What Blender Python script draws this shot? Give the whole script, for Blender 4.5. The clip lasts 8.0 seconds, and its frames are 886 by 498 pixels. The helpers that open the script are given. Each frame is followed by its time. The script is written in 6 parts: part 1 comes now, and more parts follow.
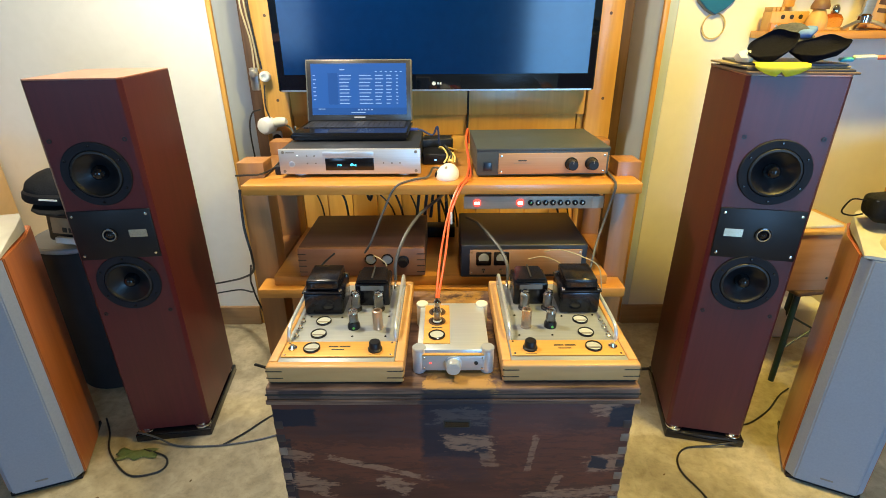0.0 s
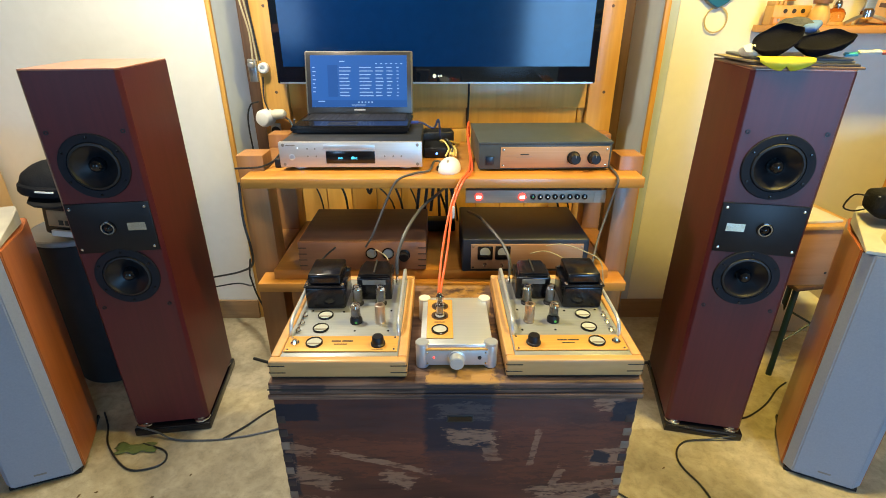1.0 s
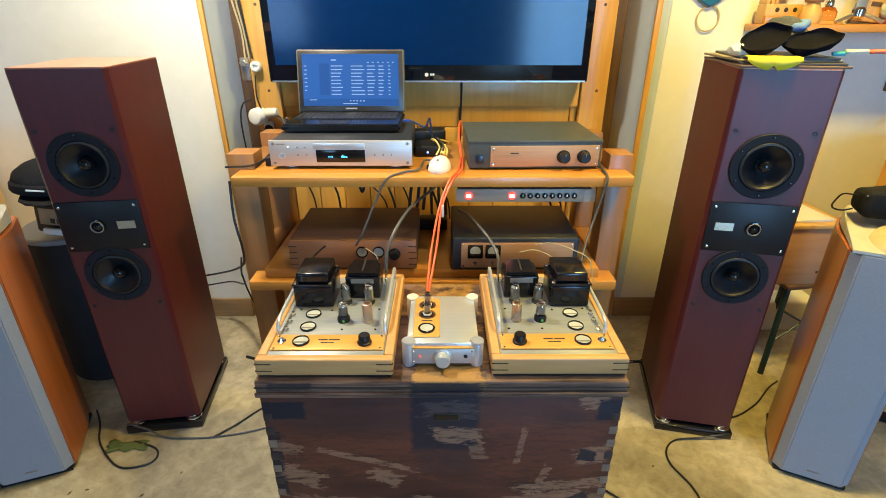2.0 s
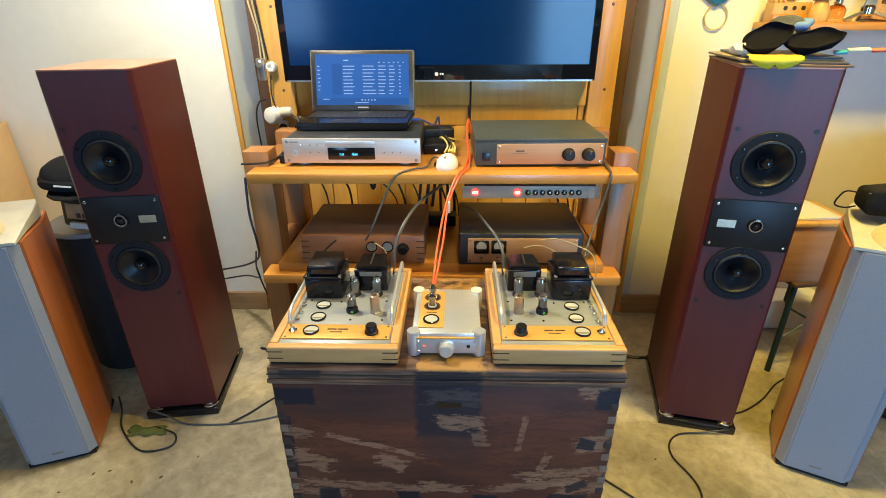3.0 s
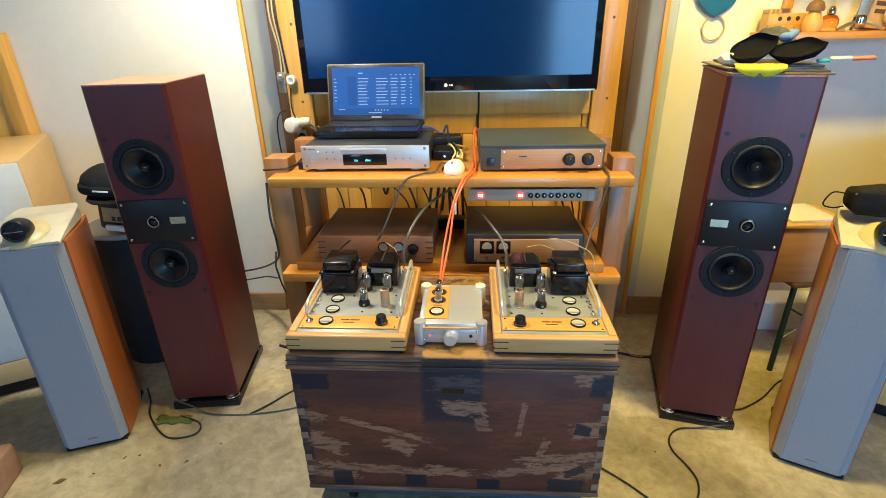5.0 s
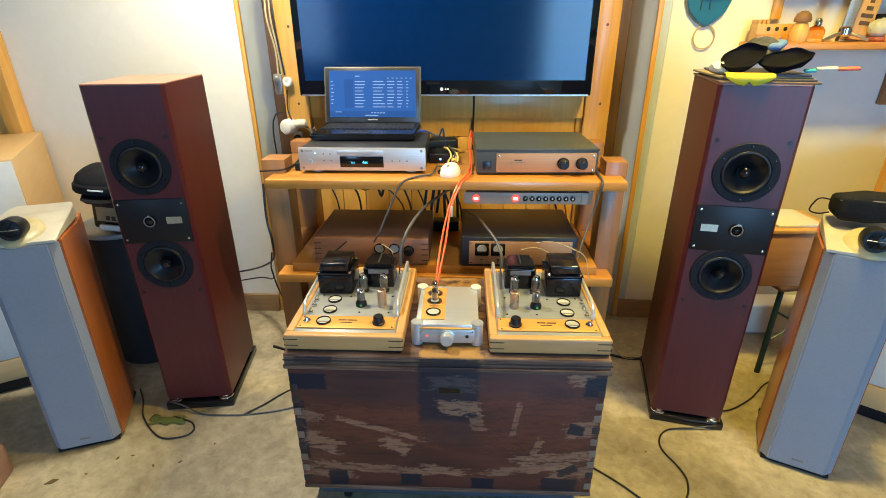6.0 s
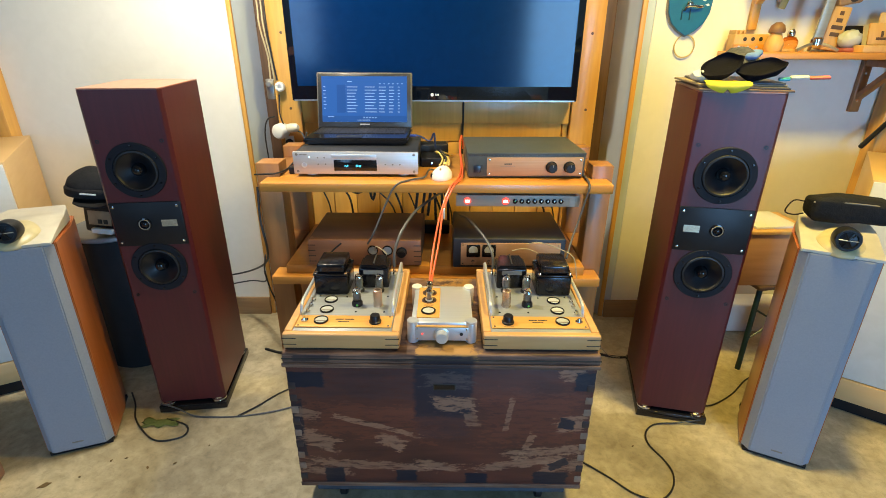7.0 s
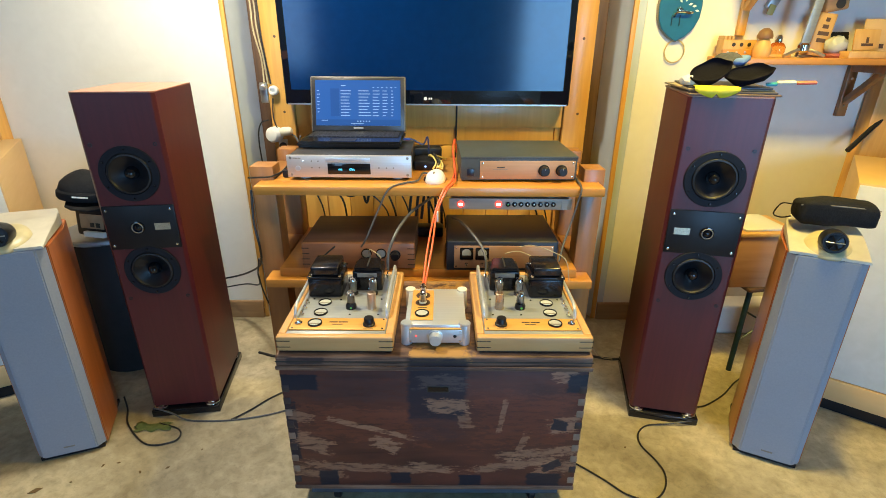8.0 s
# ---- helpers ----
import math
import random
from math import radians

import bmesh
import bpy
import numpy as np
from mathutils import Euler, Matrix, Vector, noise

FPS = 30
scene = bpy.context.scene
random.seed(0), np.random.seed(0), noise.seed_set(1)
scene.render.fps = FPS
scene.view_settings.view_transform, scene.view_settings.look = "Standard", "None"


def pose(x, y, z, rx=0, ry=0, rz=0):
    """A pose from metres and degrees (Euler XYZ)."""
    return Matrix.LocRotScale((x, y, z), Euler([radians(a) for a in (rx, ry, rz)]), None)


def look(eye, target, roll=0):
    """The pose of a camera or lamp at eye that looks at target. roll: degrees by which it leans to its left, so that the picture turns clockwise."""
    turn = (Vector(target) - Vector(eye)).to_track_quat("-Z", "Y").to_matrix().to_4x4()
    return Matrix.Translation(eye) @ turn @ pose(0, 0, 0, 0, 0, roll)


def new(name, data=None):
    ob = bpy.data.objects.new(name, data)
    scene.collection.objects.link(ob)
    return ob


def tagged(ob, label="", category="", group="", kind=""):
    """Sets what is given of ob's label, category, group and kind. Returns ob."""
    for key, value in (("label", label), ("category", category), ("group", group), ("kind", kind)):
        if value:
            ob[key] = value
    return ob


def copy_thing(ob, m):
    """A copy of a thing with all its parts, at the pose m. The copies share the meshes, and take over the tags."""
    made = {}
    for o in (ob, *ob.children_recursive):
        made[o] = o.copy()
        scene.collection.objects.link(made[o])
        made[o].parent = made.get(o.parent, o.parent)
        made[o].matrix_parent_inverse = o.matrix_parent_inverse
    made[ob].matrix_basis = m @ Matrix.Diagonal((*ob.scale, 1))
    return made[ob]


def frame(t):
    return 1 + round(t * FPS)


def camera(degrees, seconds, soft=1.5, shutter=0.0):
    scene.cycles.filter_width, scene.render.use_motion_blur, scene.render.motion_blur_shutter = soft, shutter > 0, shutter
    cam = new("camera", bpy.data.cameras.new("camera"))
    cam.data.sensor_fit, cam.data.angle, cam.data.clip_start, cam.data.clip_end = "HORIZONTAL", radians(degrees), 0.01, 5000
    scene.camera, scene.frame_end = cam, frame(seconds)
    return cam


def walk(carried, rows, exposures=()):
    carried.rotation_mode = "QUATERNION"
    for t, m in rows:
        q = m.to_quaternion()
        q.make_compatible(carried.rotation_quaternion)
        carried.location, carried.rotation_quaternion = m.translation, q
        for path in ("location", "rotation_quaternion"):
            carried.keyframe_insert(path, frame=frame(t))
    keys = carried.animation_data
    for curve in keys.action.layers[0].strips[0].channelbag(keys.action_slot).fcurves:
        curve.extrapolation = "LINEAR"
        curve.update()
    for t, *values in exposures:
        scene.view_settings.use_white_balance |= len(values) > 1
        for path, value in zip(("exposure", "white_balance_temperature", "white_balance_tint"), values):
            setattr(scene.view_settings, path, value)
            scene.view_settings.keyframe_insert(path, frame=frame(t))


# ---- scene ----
cam = camera(83.5, 8.0, soft=0.9)
PATH = [
    (0, (0.098, 0.088, 1.29), (0.088, 1.912, 0.47), -0.4),
    (0.5, (0.089, 0.094, 1.287), (0.084, 1.915, 0.46), -0.3),
    (1, (0.079, 0.095, 1.289), (0.088, 1.908, 0.445), -0.0),
    (1.5, (0.094, 0.102, 1.29), (0.112, 1.913, 0.442), 0.1),
    (3, (0.136, 0.05, 1.3), (0.084, 1.857, 0.444), -0.4),
    (3.5, (0.149, 0.028, 1.305), (0.068, 1.839, 0.459), -0.8),
    (4, (0.162, 0.002, 1.304), (0.06, 1.818, 0.472), -1.3),
    (4.5, (0.17, -0.031, 1.306), (0.046, 1.787, 0.481), -1.4),
    (6, (0.153, -0.069, 1.314), (0.073, 1.759, 0.506), -0.3),
    (6.5, (0.134, -0.09, 1.313), (0.086, 1.74, 0.509), 0.0),
    (7, (0.129, -0.112, 1.319), (0.109, 1.725, 0.53), 0.2),
    (7.5, (0.128, -0.118, 1.319), (0.124, 1.723, 0.538), 0.3),
    (8, (0.13, -0.121, 1.321), (0.135, 1.723, 0.544), 0.4),
]
walk(cam, [(t, look(eye, target, roll)) for t, eye, target, roll in PATH])

# ---- world, daylight and lamps ----
world = bpy.data.worlds.new("sky")
scene.world = world
world.use_nodes = True
wn = world.node_tree.nodes
sky = wn.new("ShaderNodeTexSky")
sky.sky_type = "NISHITA"
sky.sun_disc = False
sky.sun_elevation, sky.sun_rotation = radians(38), radians(200)
wn["Background"].inputs["Strength"].default_value = 0.10
world.node_tree.links.new(sky.outputs["Color"], wn["Background"].inputs["Color"])


def area_lamp(name, eye, target, power, colour, sx, sy, spread=180):
    data = bpy.data.lights.new(name, "AREA")
    data.shape, data.size, data.size_y = "RECTANGLE", sx, sy
    data.energy, data.color, data.spread = power, colour, radians(spread)
    ob = new(name, data)
    ob.matrix_basis = look(eye, target)
    return ob


def spot_lamp(name, eye, target, power, colour, degrees, blend=0.8, radius=0.05):
    data = bpy.data.lights.new(name, "SPOT")
    data.energy, data.color, data.spot_size, data.spot_blend = power, colour, radians(degrees), blend
    data.shadow_soft_size = radius
    ob = new(name, data)
    ob.matrix_basis = look(eye, target)
    return ob


DAY = (0.22, 0.54, 1.0)
WARM = (1.0, 0.74, 0.15)
WHITE = (1.0, 0.92, 0.71)
sun = new("sun", bpy.data.lights.new("sun", "SUN"))
sun.data.energy, sun.data.angle, sun.data.color = 2.0, radians(0.6), (1.0, 0.95, 0.86)
sun.matrix_basis = look((3.0, -2.0, 6.0), (0, -6.0, 0))
area_lamp("daylight_window_west", (-2.10, -3.04, 1.56), (-2.10, 0.5, 1.56), 32, DAY, 0.90, 1.26)
area_lamp("daylight_window_east", (1.74, -3.04, 1.16), (1.74, 0.5, 1.16), 140, DAY, 1.10, 2.06)
area_lamp("ceiling_lamp_west", (-0.64, 1.50, 2.12), (-0.64, 1.60, 0.0), 34, WHITE, 0.14, 0.14)
area_lamp("ceiling_lamp_east", (1.04, 1.22, 2.22), (1.04, 1.34, 0.0), 40, WARM, 0.14, 0.14)
# Neither spot is seen: they are added to brighten the chest and east floor.
spot_lamp("unseen_downlight", (0.30, 0.46, 2.46), (0.14, 1.45, 0.75), 48, (1.0, 0.96, 0.90), 45, 0.7, 0.07)
spot_lamp("unseen_downlight", (1.22, 0.95, 2.46), (1.22, 0.97, 0.0), 30, WHITE, 70, 0.9, 0.07)

# ---- materials ----


def mat(name, c1, c2=None, rough=0.5, metal=0.0, grain=(8, 8, 8), bump=0.1, blotch=2.5, contrast=0.5, spec=0.5, coat=0.0, fine=0.0, rvar=0.08, coat_rough=0.15):
    """A surface of two colours mixed by a grain and by broad blotches, with fine relief."""
    m = bpy.data.materials.new(name)
    m.use_nodes = True
    n, l = m.node_tree.nodes, m.node_tree.links
    b = n["Principled BSDF"]
    c2 = c2 or tuple(0.78 * v for v in c1)
    co = n.new("ShaderNodeTexCoord")
    mp = n.new("ShaderNodeMapping")
    mp.inputs["Scale"].default_value = grain
    l.new(co.outputs["Object"], mp.inputs["Vector"])
    g = n.new("ShaderNodeTexNoise")
    g.inputs["Scale"].default_value, g.inputs["Detail"].default_value, g.inputs["Distortion"].default_value = 3.0, 6.0, 0.6
    l.new(mp.outputs["Vector"], g.inputs["Vector"])
    big = n.new("ShaderNodeTexNoise")
    big.inputs["Scale"].default_value, big.inputs["Detail"].default_value = blotch, 4.0
    l.new(co.outputs["Object"], big.inputs["Vector"])
    mix = n.new("ShaderNodeMix")
    mix.inputs[0].default_value = 0.45
    l.new(g.outputs["Fac"], mix.inputs[2])
    l.new(big.outputs["Fac"], mix.inputs[3])
    ramp = n.new("ShaderNodeValToRGB")
    ramp.color_ramp.elements[0].position, ramp.color_ramp.elements[1].position = 0.5 - contrast / 4, 0.5 + contrast / 4
    ramp.color_ramp.elements[0].color, ramp.color_ramp.elements[1].color = (*c2, 1), (*c1, 1)
    l.new(mix.outputs[0], ramp.inputs["Fac"])
    l.new(ramp.outputs["Color"], b.inputs["Base Color"])
    rr = n.new("ShaderNodeMapRange")
    rr.inputs["To Min"].default_value, rr.inputs["To Max"].default_value = max(0.02, rough - rvar), min(1, rough + rvar)
    l.new(big.outputs["Fac"], rr.inputs["Value"])
    l.new(rr.outputs["Result"], b.inputs["Roughness"])
    b.inputs["Metallic"].default_value, b.inputs["Specular IOR Level"].default_value = metal, spec
    b.inputs["Coat Weight"].default_value, b.inputs["Coat Roughness"].default_value = coat, coat_rough
    if bump:
        bp = n.new("ShaderNodeBump")
        bp.inputs["Strength"].default_value, bp.inputs["Distance"].default_value = bump, 0.004
        if fine:
            fn = n.new("ShaderNodeTexNoise")
            fn.inputs["Scale"].default_value, fn.inputs["Detail"].default_value = fine, 2.0
            l.new(co.outputs["Object"], fn.inputs["Vector"])
            l.new(fn.outputs["Fac"], bp.inputs["Height"])
        else:
            l.new(g.outputs["Fac"], bp.inputs["Height"])
        l.new(bp.outputs["Normal"], b.inputs["Normal"])
    return m


def glow(name, colour, strength):
    m = bpy.data.materials.new(name)
    m.use_nodes = True
    b = m.node_tree.nodes["Principled BSDF"]
    b.inputs["Base Color"].default_value = (*(0.3 * c for c in colour), 1)
    b.inputs["Emission Color"].default_value, b.inputs["Emission Strength"].default_value = (*colour, 1), strength
    b.inputs["Roughness"].default_value = 0.3
    return m


def glassy(name, colour=(1, 1, 1), rough=0.02, ior=1.45):
    m = bpy.data.materials.new(name)
    m.use_nodes = True
    b = m.node_tree.nodes["Principled BSDF"]
    b.inputs["Base Color"].default_value, b.inputs["Roughness"].default_value = (*colour, 1), rough
    b.inputs["Transmission Weight"].default_value, b.inputs["IOR"].default_value = 1.0, ior
    return m


TAN, SOOT, RUST = (0.42, 0.22, 0.125), (0.012, 0.015, 0.026), (0.24, 0.062, 0.030)


def masked_wood(name, base, marks):
    """Adds to a material stains and scrapes of their own shape: boxes in object space with frayed edges, each (centre, half size, colour, fray, amount)."""
    n, l = base.node_tree.nodes, base.node_tree.links
    b = n["Principled BSDF"]
    now = b.inputs["Base Color"].links[0].from_socket
    co = n.new("ShaderNodeTexCoord")
    nz = n.new("ShaderNodeTexNoise")
    nz.inputs["Scale"].default_value, nz.inputs["Detail"].default_value, nz.inputs["Roughness"].default_value = 22.0, 9.0, 0.75
    stretch = n.new("ShaderNodeMapping")
    stretch.inputs["Scale"].default_value = (1.0, 1.0, 3.0)
    l.new(co.outputs["Object"], stretch.inputs["Vector"])
    l.new(stretch.outputs["Vector"], nz.inputs["Vector"])
    streak = n.new("ShaderNodeMapping")
    streak.inputs["Scale"].default_value = (9.0, 9.0, 46.0)
    l.new(co.outputs["Object"], streak.inputs["Vector"])
    fine_ = n.new("ShaderNodeTexNoise")
    fine_.inputs["Scale"].default_value, fine_.inputs["Detail"].default_value, fine_.inputs["Roughness"].default_value = 2.0, 9.0, 0.7
    l.new(streak.outputs["Vector"], fine_.inputs["Vector"])
    patchy = n.new("ShaderNodeMapRange")
    patchy.inputs["From Min"].default_value, patchy.inputs["From Max"].default_value = 0.385, 0.50
    patchy.inputs["To Min"].default_value, patchy.inputs["To Max"].default_value = 0.0, 1.0
    l.new(fine_.outputs["Fac"], patchy.inputs["Value"])
    for centre, half, turn, colour, fray, amount in marks:
        dark = colour == SOOT
        fray, amount = fray * (1.1 if dark else 2.0), amount if dark else amount * 0.62
        sub = n.new("ShaderNodeMapping")
        sub.vector_type = "TEXTURE"
        sub.inputs["Location"].default_value, sub.inputs["Scale"].default_value = centre, half
        sub.inputs["Rotation"].default_value = (0, radians(turn), 0)
        l.new(co.outputs["Object"], sub.inputs["Vector"])
        ab = n.new("ShaderNodeVectorMath")
        ab.operation = "ABSOLUTE"
        l.new(sub.outputs["Vector"], ab.inputs[0])
        sp = n.new("ShaderNodeSeparateXYZ")
        l.new(ab.outputs["Vector"], sp.inputs["Vector"])
        mx = n.new("ShaderNodeMath")
        mx.operation = "MAXIMUM"
        l.new(sp.outputs["X"], mx.inputs[0])
        l.new(sp.outputs["Z"], mx.inputs[1])
        ad = n.new("ShaderNodeMath")
        ad.operation = "MULTIPLY_ADD"
        ad.inputs[1].default_value = fray
        l.new(nz.outputs["Fac"], ad.inputs[0])
        l.new(mx.outputs["Value"], ad.inputs[2])
        mr = n.new("ShaderNodeMapRange")
        mr.inputs["From Min"].default_value, mr.inputs["From Max"].default_value = 0.9 + fray * 0.5, 1.06 + fray * 0.5
        mr.inputs["To Min"].default_value, mr.inputs["To Max"].default_value = amount, 0.0
        l.new(ad.outputs["Value"], mr.inputs["Value"])
        gone = n.new("ShaderNodeMath")
        gone.operation = "MULTIPLY"
        l.new(mr.outputs["Result"], gone.inputs[0])
        if dark:
            gone.inputs[1].default_value = 1.0
        else:
            l.new(patchy.outputs["Result"], gone.inputs[1])
        mix = n.new("ShaderNodeMix")
        mix.data_type = "RGBA"
        l.new(gone.outputs["Value"], mix.inputs[0])
        l.new(now, mix.inputs[6])
        mix.inputs[7].default_value = (*colour, 1)
        now = mix.outputs[2]
    l.new(now, b.inputs["Base Color"])
    return base


PLASTER = mat("cream_plaster", (0.80, 0.77, 0.69), (0.74, 0.71, 0.63), 0.85, grain=(6, 6, 6), bump=0.05, fine=60, contrast=0.9)
GREYPAINT = mat("grey_painted_reveal", (0.50, 0.57, 0.64), (0.44, 0.50, 0.57), 0.6, grain=(5, 5, 2), bump=0.08)
CONCRETE = mat("worn_concrete", (0.72, 0.62, 0.42), (0.33, 0.27, 0.16), 0.50, grain=(8, 8, 8), bump=0.4, blotch=4.5, contrast=0.95)
cn, cl_ = CONCRETE.node_tree.nodes, CONCRETE.node_tree.links
speck = cn.new("ShaderNodeTexNoise")
speck.inputs["Scale"].default_value, speck.inputs["Detail"].default_value, speck.inputs["Roughness"].default_value = 46.0, 12.0, 0.82
cl_.new(cn["Texture Coordinate"].outputs["Object"], speck.inputs["Vector"])
spr = cn.new("ShaderNodeMapRange")
spr.inputs["From Min"].default_value, spr.inputs["From Max"].default_value = 0.30, 0.52
spr.inputs["To Min"].default_value, spr.inputs["To Max"].default_value = 0.66, 1.0
cl_.new(speck.outputs["Fac"], spr.inputs["Value"])
dirt = cn.new("ShaderNodeTexNoise")
dirt.inputs["Scale"].default_value, dirt.inputs["Detail"].default_value, dirt.inputs["Distortion"].default_value = 1.3, 7.0, 1.2
cl_.new(cn["Texture Coordinate"].outputs["Object"], dirt.inputs["Vector"])
dr = cn.new("ShaderNodeMapRange")
dr.inputs["From Min"].default_value, dr.inputs["From Max"].default_value = 0.38, 0.60
dr.inputs["To Min"].default_value, dr.inputs["To Max"].default_value = 0.60, 1.0
cl_.new(dirt.outputs["Fac"], dr.inputs["Value"])
both = cn.new("ShaderNodeMath")
both.operation = "MULTIPLY"
cl_.new(spr.outputs["Result"], both.inputs[0])
cl_.new(dr.outputs["Result"], both.inputs[1])
worn = cn.new("ShaderNodeMix")
worn.data_type, worn.blend_type = "RGBA", "MULTIPLY"
worn.inputs[0].default_value = 1.0
cl_.new(cn["Principled BSDF"].inputs["Base Color"].links[0].from_socket, worn.inputs[6])
cl_.new(both.outputs["Value"], worn.inputs[7])
cl_.new(worn.outputs[2], cn["Principled BSDF"].inputs["Base Color"])
CEILING = mat("dark_ceiling_boards", (0.22, 0.13, 0.07), None, 0.9, bump=0.05)
PINE = mat("varnished_pine", (0.64, 0.29, 0.050), (0.48, 0.19, 0.032), 0.34, grain=(1.2, 16, 16), bump=0.05, contrast=0.8, coat=0.3)
PINE_UP = mat("varnished_pine_upright", (0.74, 0.41, 0.095), (0.56, 0.27, 0.055), 0.38, grain=(16, 16, 1.2), bump=0.05, contrast=0.8, coat=0.2)
# Pine colour darkened for the shade under the shelves.
RACKPOST = mat("shaded_pine_post", (0.40, 0.185, 0.055), (0.27, 0.115, 0.035), 0.42, grain=(16, 16, 1.2), bump=0.06, contrast=0.8, coat=0.15)
PANELWOOD = mat("honey_panel_wood", (0.84, 0.49, 0.11), (0.68, 0.35, 0.07), 0.4, grain=(14, 14, 0.9), bump=0.04, contrast=0.7, coat=0.2)
BROWNWOOD = mat("dark_brown_batten", (0.13, 0.07, 0.035), (0.07, 0.035, 0.02), 0.5, grain=(14, 14, 1), bump=0.05)
SKIRT = mat("skirting_wood", (0.40, 0.24, 0.11), (0.28, 0.16, 0.07), 0.5, grain=(1, 12, 12), bump=0.05)
MAHOGANY = mat("mahogany_veneer", (0.118, 0.014, 0.016), (0.070, 0.008, 0.010), 0.42, grain=(18, 18, 0.9), bump=0.03, contrast=0.9, coat=0.26, spec=0.35, coat_rough=0.36)
MAHOGANY_TOP = mat("mahogany_top", (0.46, 0.22, 0.13), (0.37, 0.16, 0.09), 0.35, grain=(18, 1, 18), bump=0.03, coat=0.12)
CHERRY = mat("cherry_veneer", (0.50, 0.155, 0.035), (0.36, 0.095, 0.02), 0.33, grain=(16, 16, 0.8), bump=0.02, contrast=0.8, coat=0.2)
GRILLE = mat("grey_grille_cloth", (0.305, 0.325, 0.375), (0.255, 0.275, 0.32), 0.9, grain=(60, 60, 60), bump=0.25, fine=900, contrast=0.8)
SILVERTOP = mat("champagne_cap", (0.62, 0.58, 0.48), (0.55, 0.51, 0.42), 0.42, metal=0.25, bump=0.03, fine=200)
BEIGE = mat("beige_horn", (0.55, 0.47, 0.26), None, 0.4, bump=0.02)
BLACK = mat("black_plastic", (0.010, 0.010, 0.012), (0.006, 0.006, 0.008), 0.42, bump=0.05, fine=300, spec=0.35)
BLACKGLOSS = mat("black_gloss", (0.008, 0.008, 0.010), None, 0.14, bump=0.0, rvar=0.03)
BLACKPAPER = mat("black_cone", (0.013, 0.013, 0.016), (0.008, 0.008, 0.010), 0.30, bump=0.06, fine=200)
RUBBER = mat("black_rubber", (0.008, 0.008, 0.009), None, 0.5, bump=0.03, fine=150)
TRANSFORMER = mat("black_enamel", (0.006, 0.006, 0.008), None, 0.2, bump=0.03, fine=120, spec=0.4, rvar=0.06)
MAPLE = mat("oiled_maple", (0.65, 0.37, 0.145), (0.52, 0.27, 0.095), 0.42, grain=(1.5, 14, 14), bump=0.04, contrast=0.8, coat=0.1)
WALNUT_LINE = mat("dark_spline", (0.05, 0.025, 0.015), None, 0.5, bump=0.0)
CHASSIS = mat("brushed_grey_chassis", (0.37, 0.39, 0.40), (0.32, 0.34, 0.35), 0.40, metal=0.45, grain=(2, 60, 60), bump=0.03)
SILVER = mat("satin_silver", (0.70, 0.74, 0.78), (0.64, 0.68, 0.72), 0.32, metal=0.65, grain=(2, 80, 80), bump=0.02)
CDSILVER = mat("silver_fascia", (0.60, 0.58, 0.56), (0.54, 0.52, 0.50), 0.40, metal=0.5, grain=(1, 90, 90), bump=0.02)
CHROME = mat("chrome", (0.86, 0.86, 0.86), None, 0.10, metal=1.0, bump=0.0, rvar=0.03)
GOLD = mat("gold_anodised_plate", (0.74, 0.40, 0.10), (0.66, 0.33, 0.075), 0.46, metal=0.25, grain=(2, 60, 60), bump=0.02)
COPPER = mat("copper_toned_fascia", (0.52, 0.30, 0.16), (0.46, 0.25, 0.125), 0.50, metal=0.25, grain=(1, 70, 70), bump=0.02)
OLIVE = mat("grey_green_enamel", (0.066, 0.074, 0.072), (0.052, 0.060, 0.058), 0.45, bump=0.05, fine=260)
DARKCASE = mat("charcoal_enamel", (0.026, 0.030, 0.040), (0.019, 0.022, 0.030), 0.45, bump=0.06, fine=260)
WALNUT = mat("walnut_case", (0.20, 0.105, 0.062), (0.13, 0.064, 0.038), 0.48, grain=(1.2, 18, 18), bump=0.04, contrast=0.8)
REDWOOD = mat("reddish_walnut_front", (0.34, 0.16, 0.085), (0.25, 0.11, 0.055), 0.42, grain=(1.2, 18, 18), bump=0.03, contrast=0.8)
WHITEPLASTIC = mat("white_plastic", (0.80, 0.79, 0.74), (0.74, 0.73, 0.68), 0.35, bump=0.02)
CREAM = mat("cream_cap", (0.80, 0.74, 0.58), None, 0.35, bump=0.0)
PAPER = mat("white_label", (0.74, 0.74, 0.68), (0.62, 0.62, 0.55), 0.6, bump=0.0, grain=(60, 60, 60))
INK = mat("dark_ink", (0.03, 0.025, 0.02), None, 0.6, bump=0.0)
GREYINK = mat("grey_ink", (0.25, 0.22, 0.18), None, 0.6, bump=0.0)
PLY = mat("birch_plywood", (0.70, 0.47, 0.22), (0.62, 0.39, 0.16), 0.5, grain=(1.2, 1.2, 10), bump=0.04, contrast=0.8)
WHITEBOARD = mat("white_front_panel", (0.74, 0.72, 0.66), (0.68, 0.66, 0.59), 0.6, bump=0.04, blotch=5)
FABRIC = mat("black_fabric", (0.014, 0.014, 0.016), (0.008, 0.008, 0.009), 0.85, grain=(40, 40, 40), bump=0.4, fine=220, spec=0.25)
CHARCOAL = mat("charcoal_cloth", (0.085, 0.090, 0.110), (0.045, 0.048, 0.060), 0.85, grain=(40, 40, 40), bump=0.4, fine=220)
NAVYBLACK = mat("black_slipper_cloth", (0.007, 0.007, 0.013), (0.004, 0.004, 0.008), 0.85, bump=0.3, fine=220, spec=0.08)
BLUEFABRIC = mat("light_blue_cloth", (0.11, 0.21, 0.52), (0.085, 0.17, 0.44), 0.8, bump=0.2, fine=150)
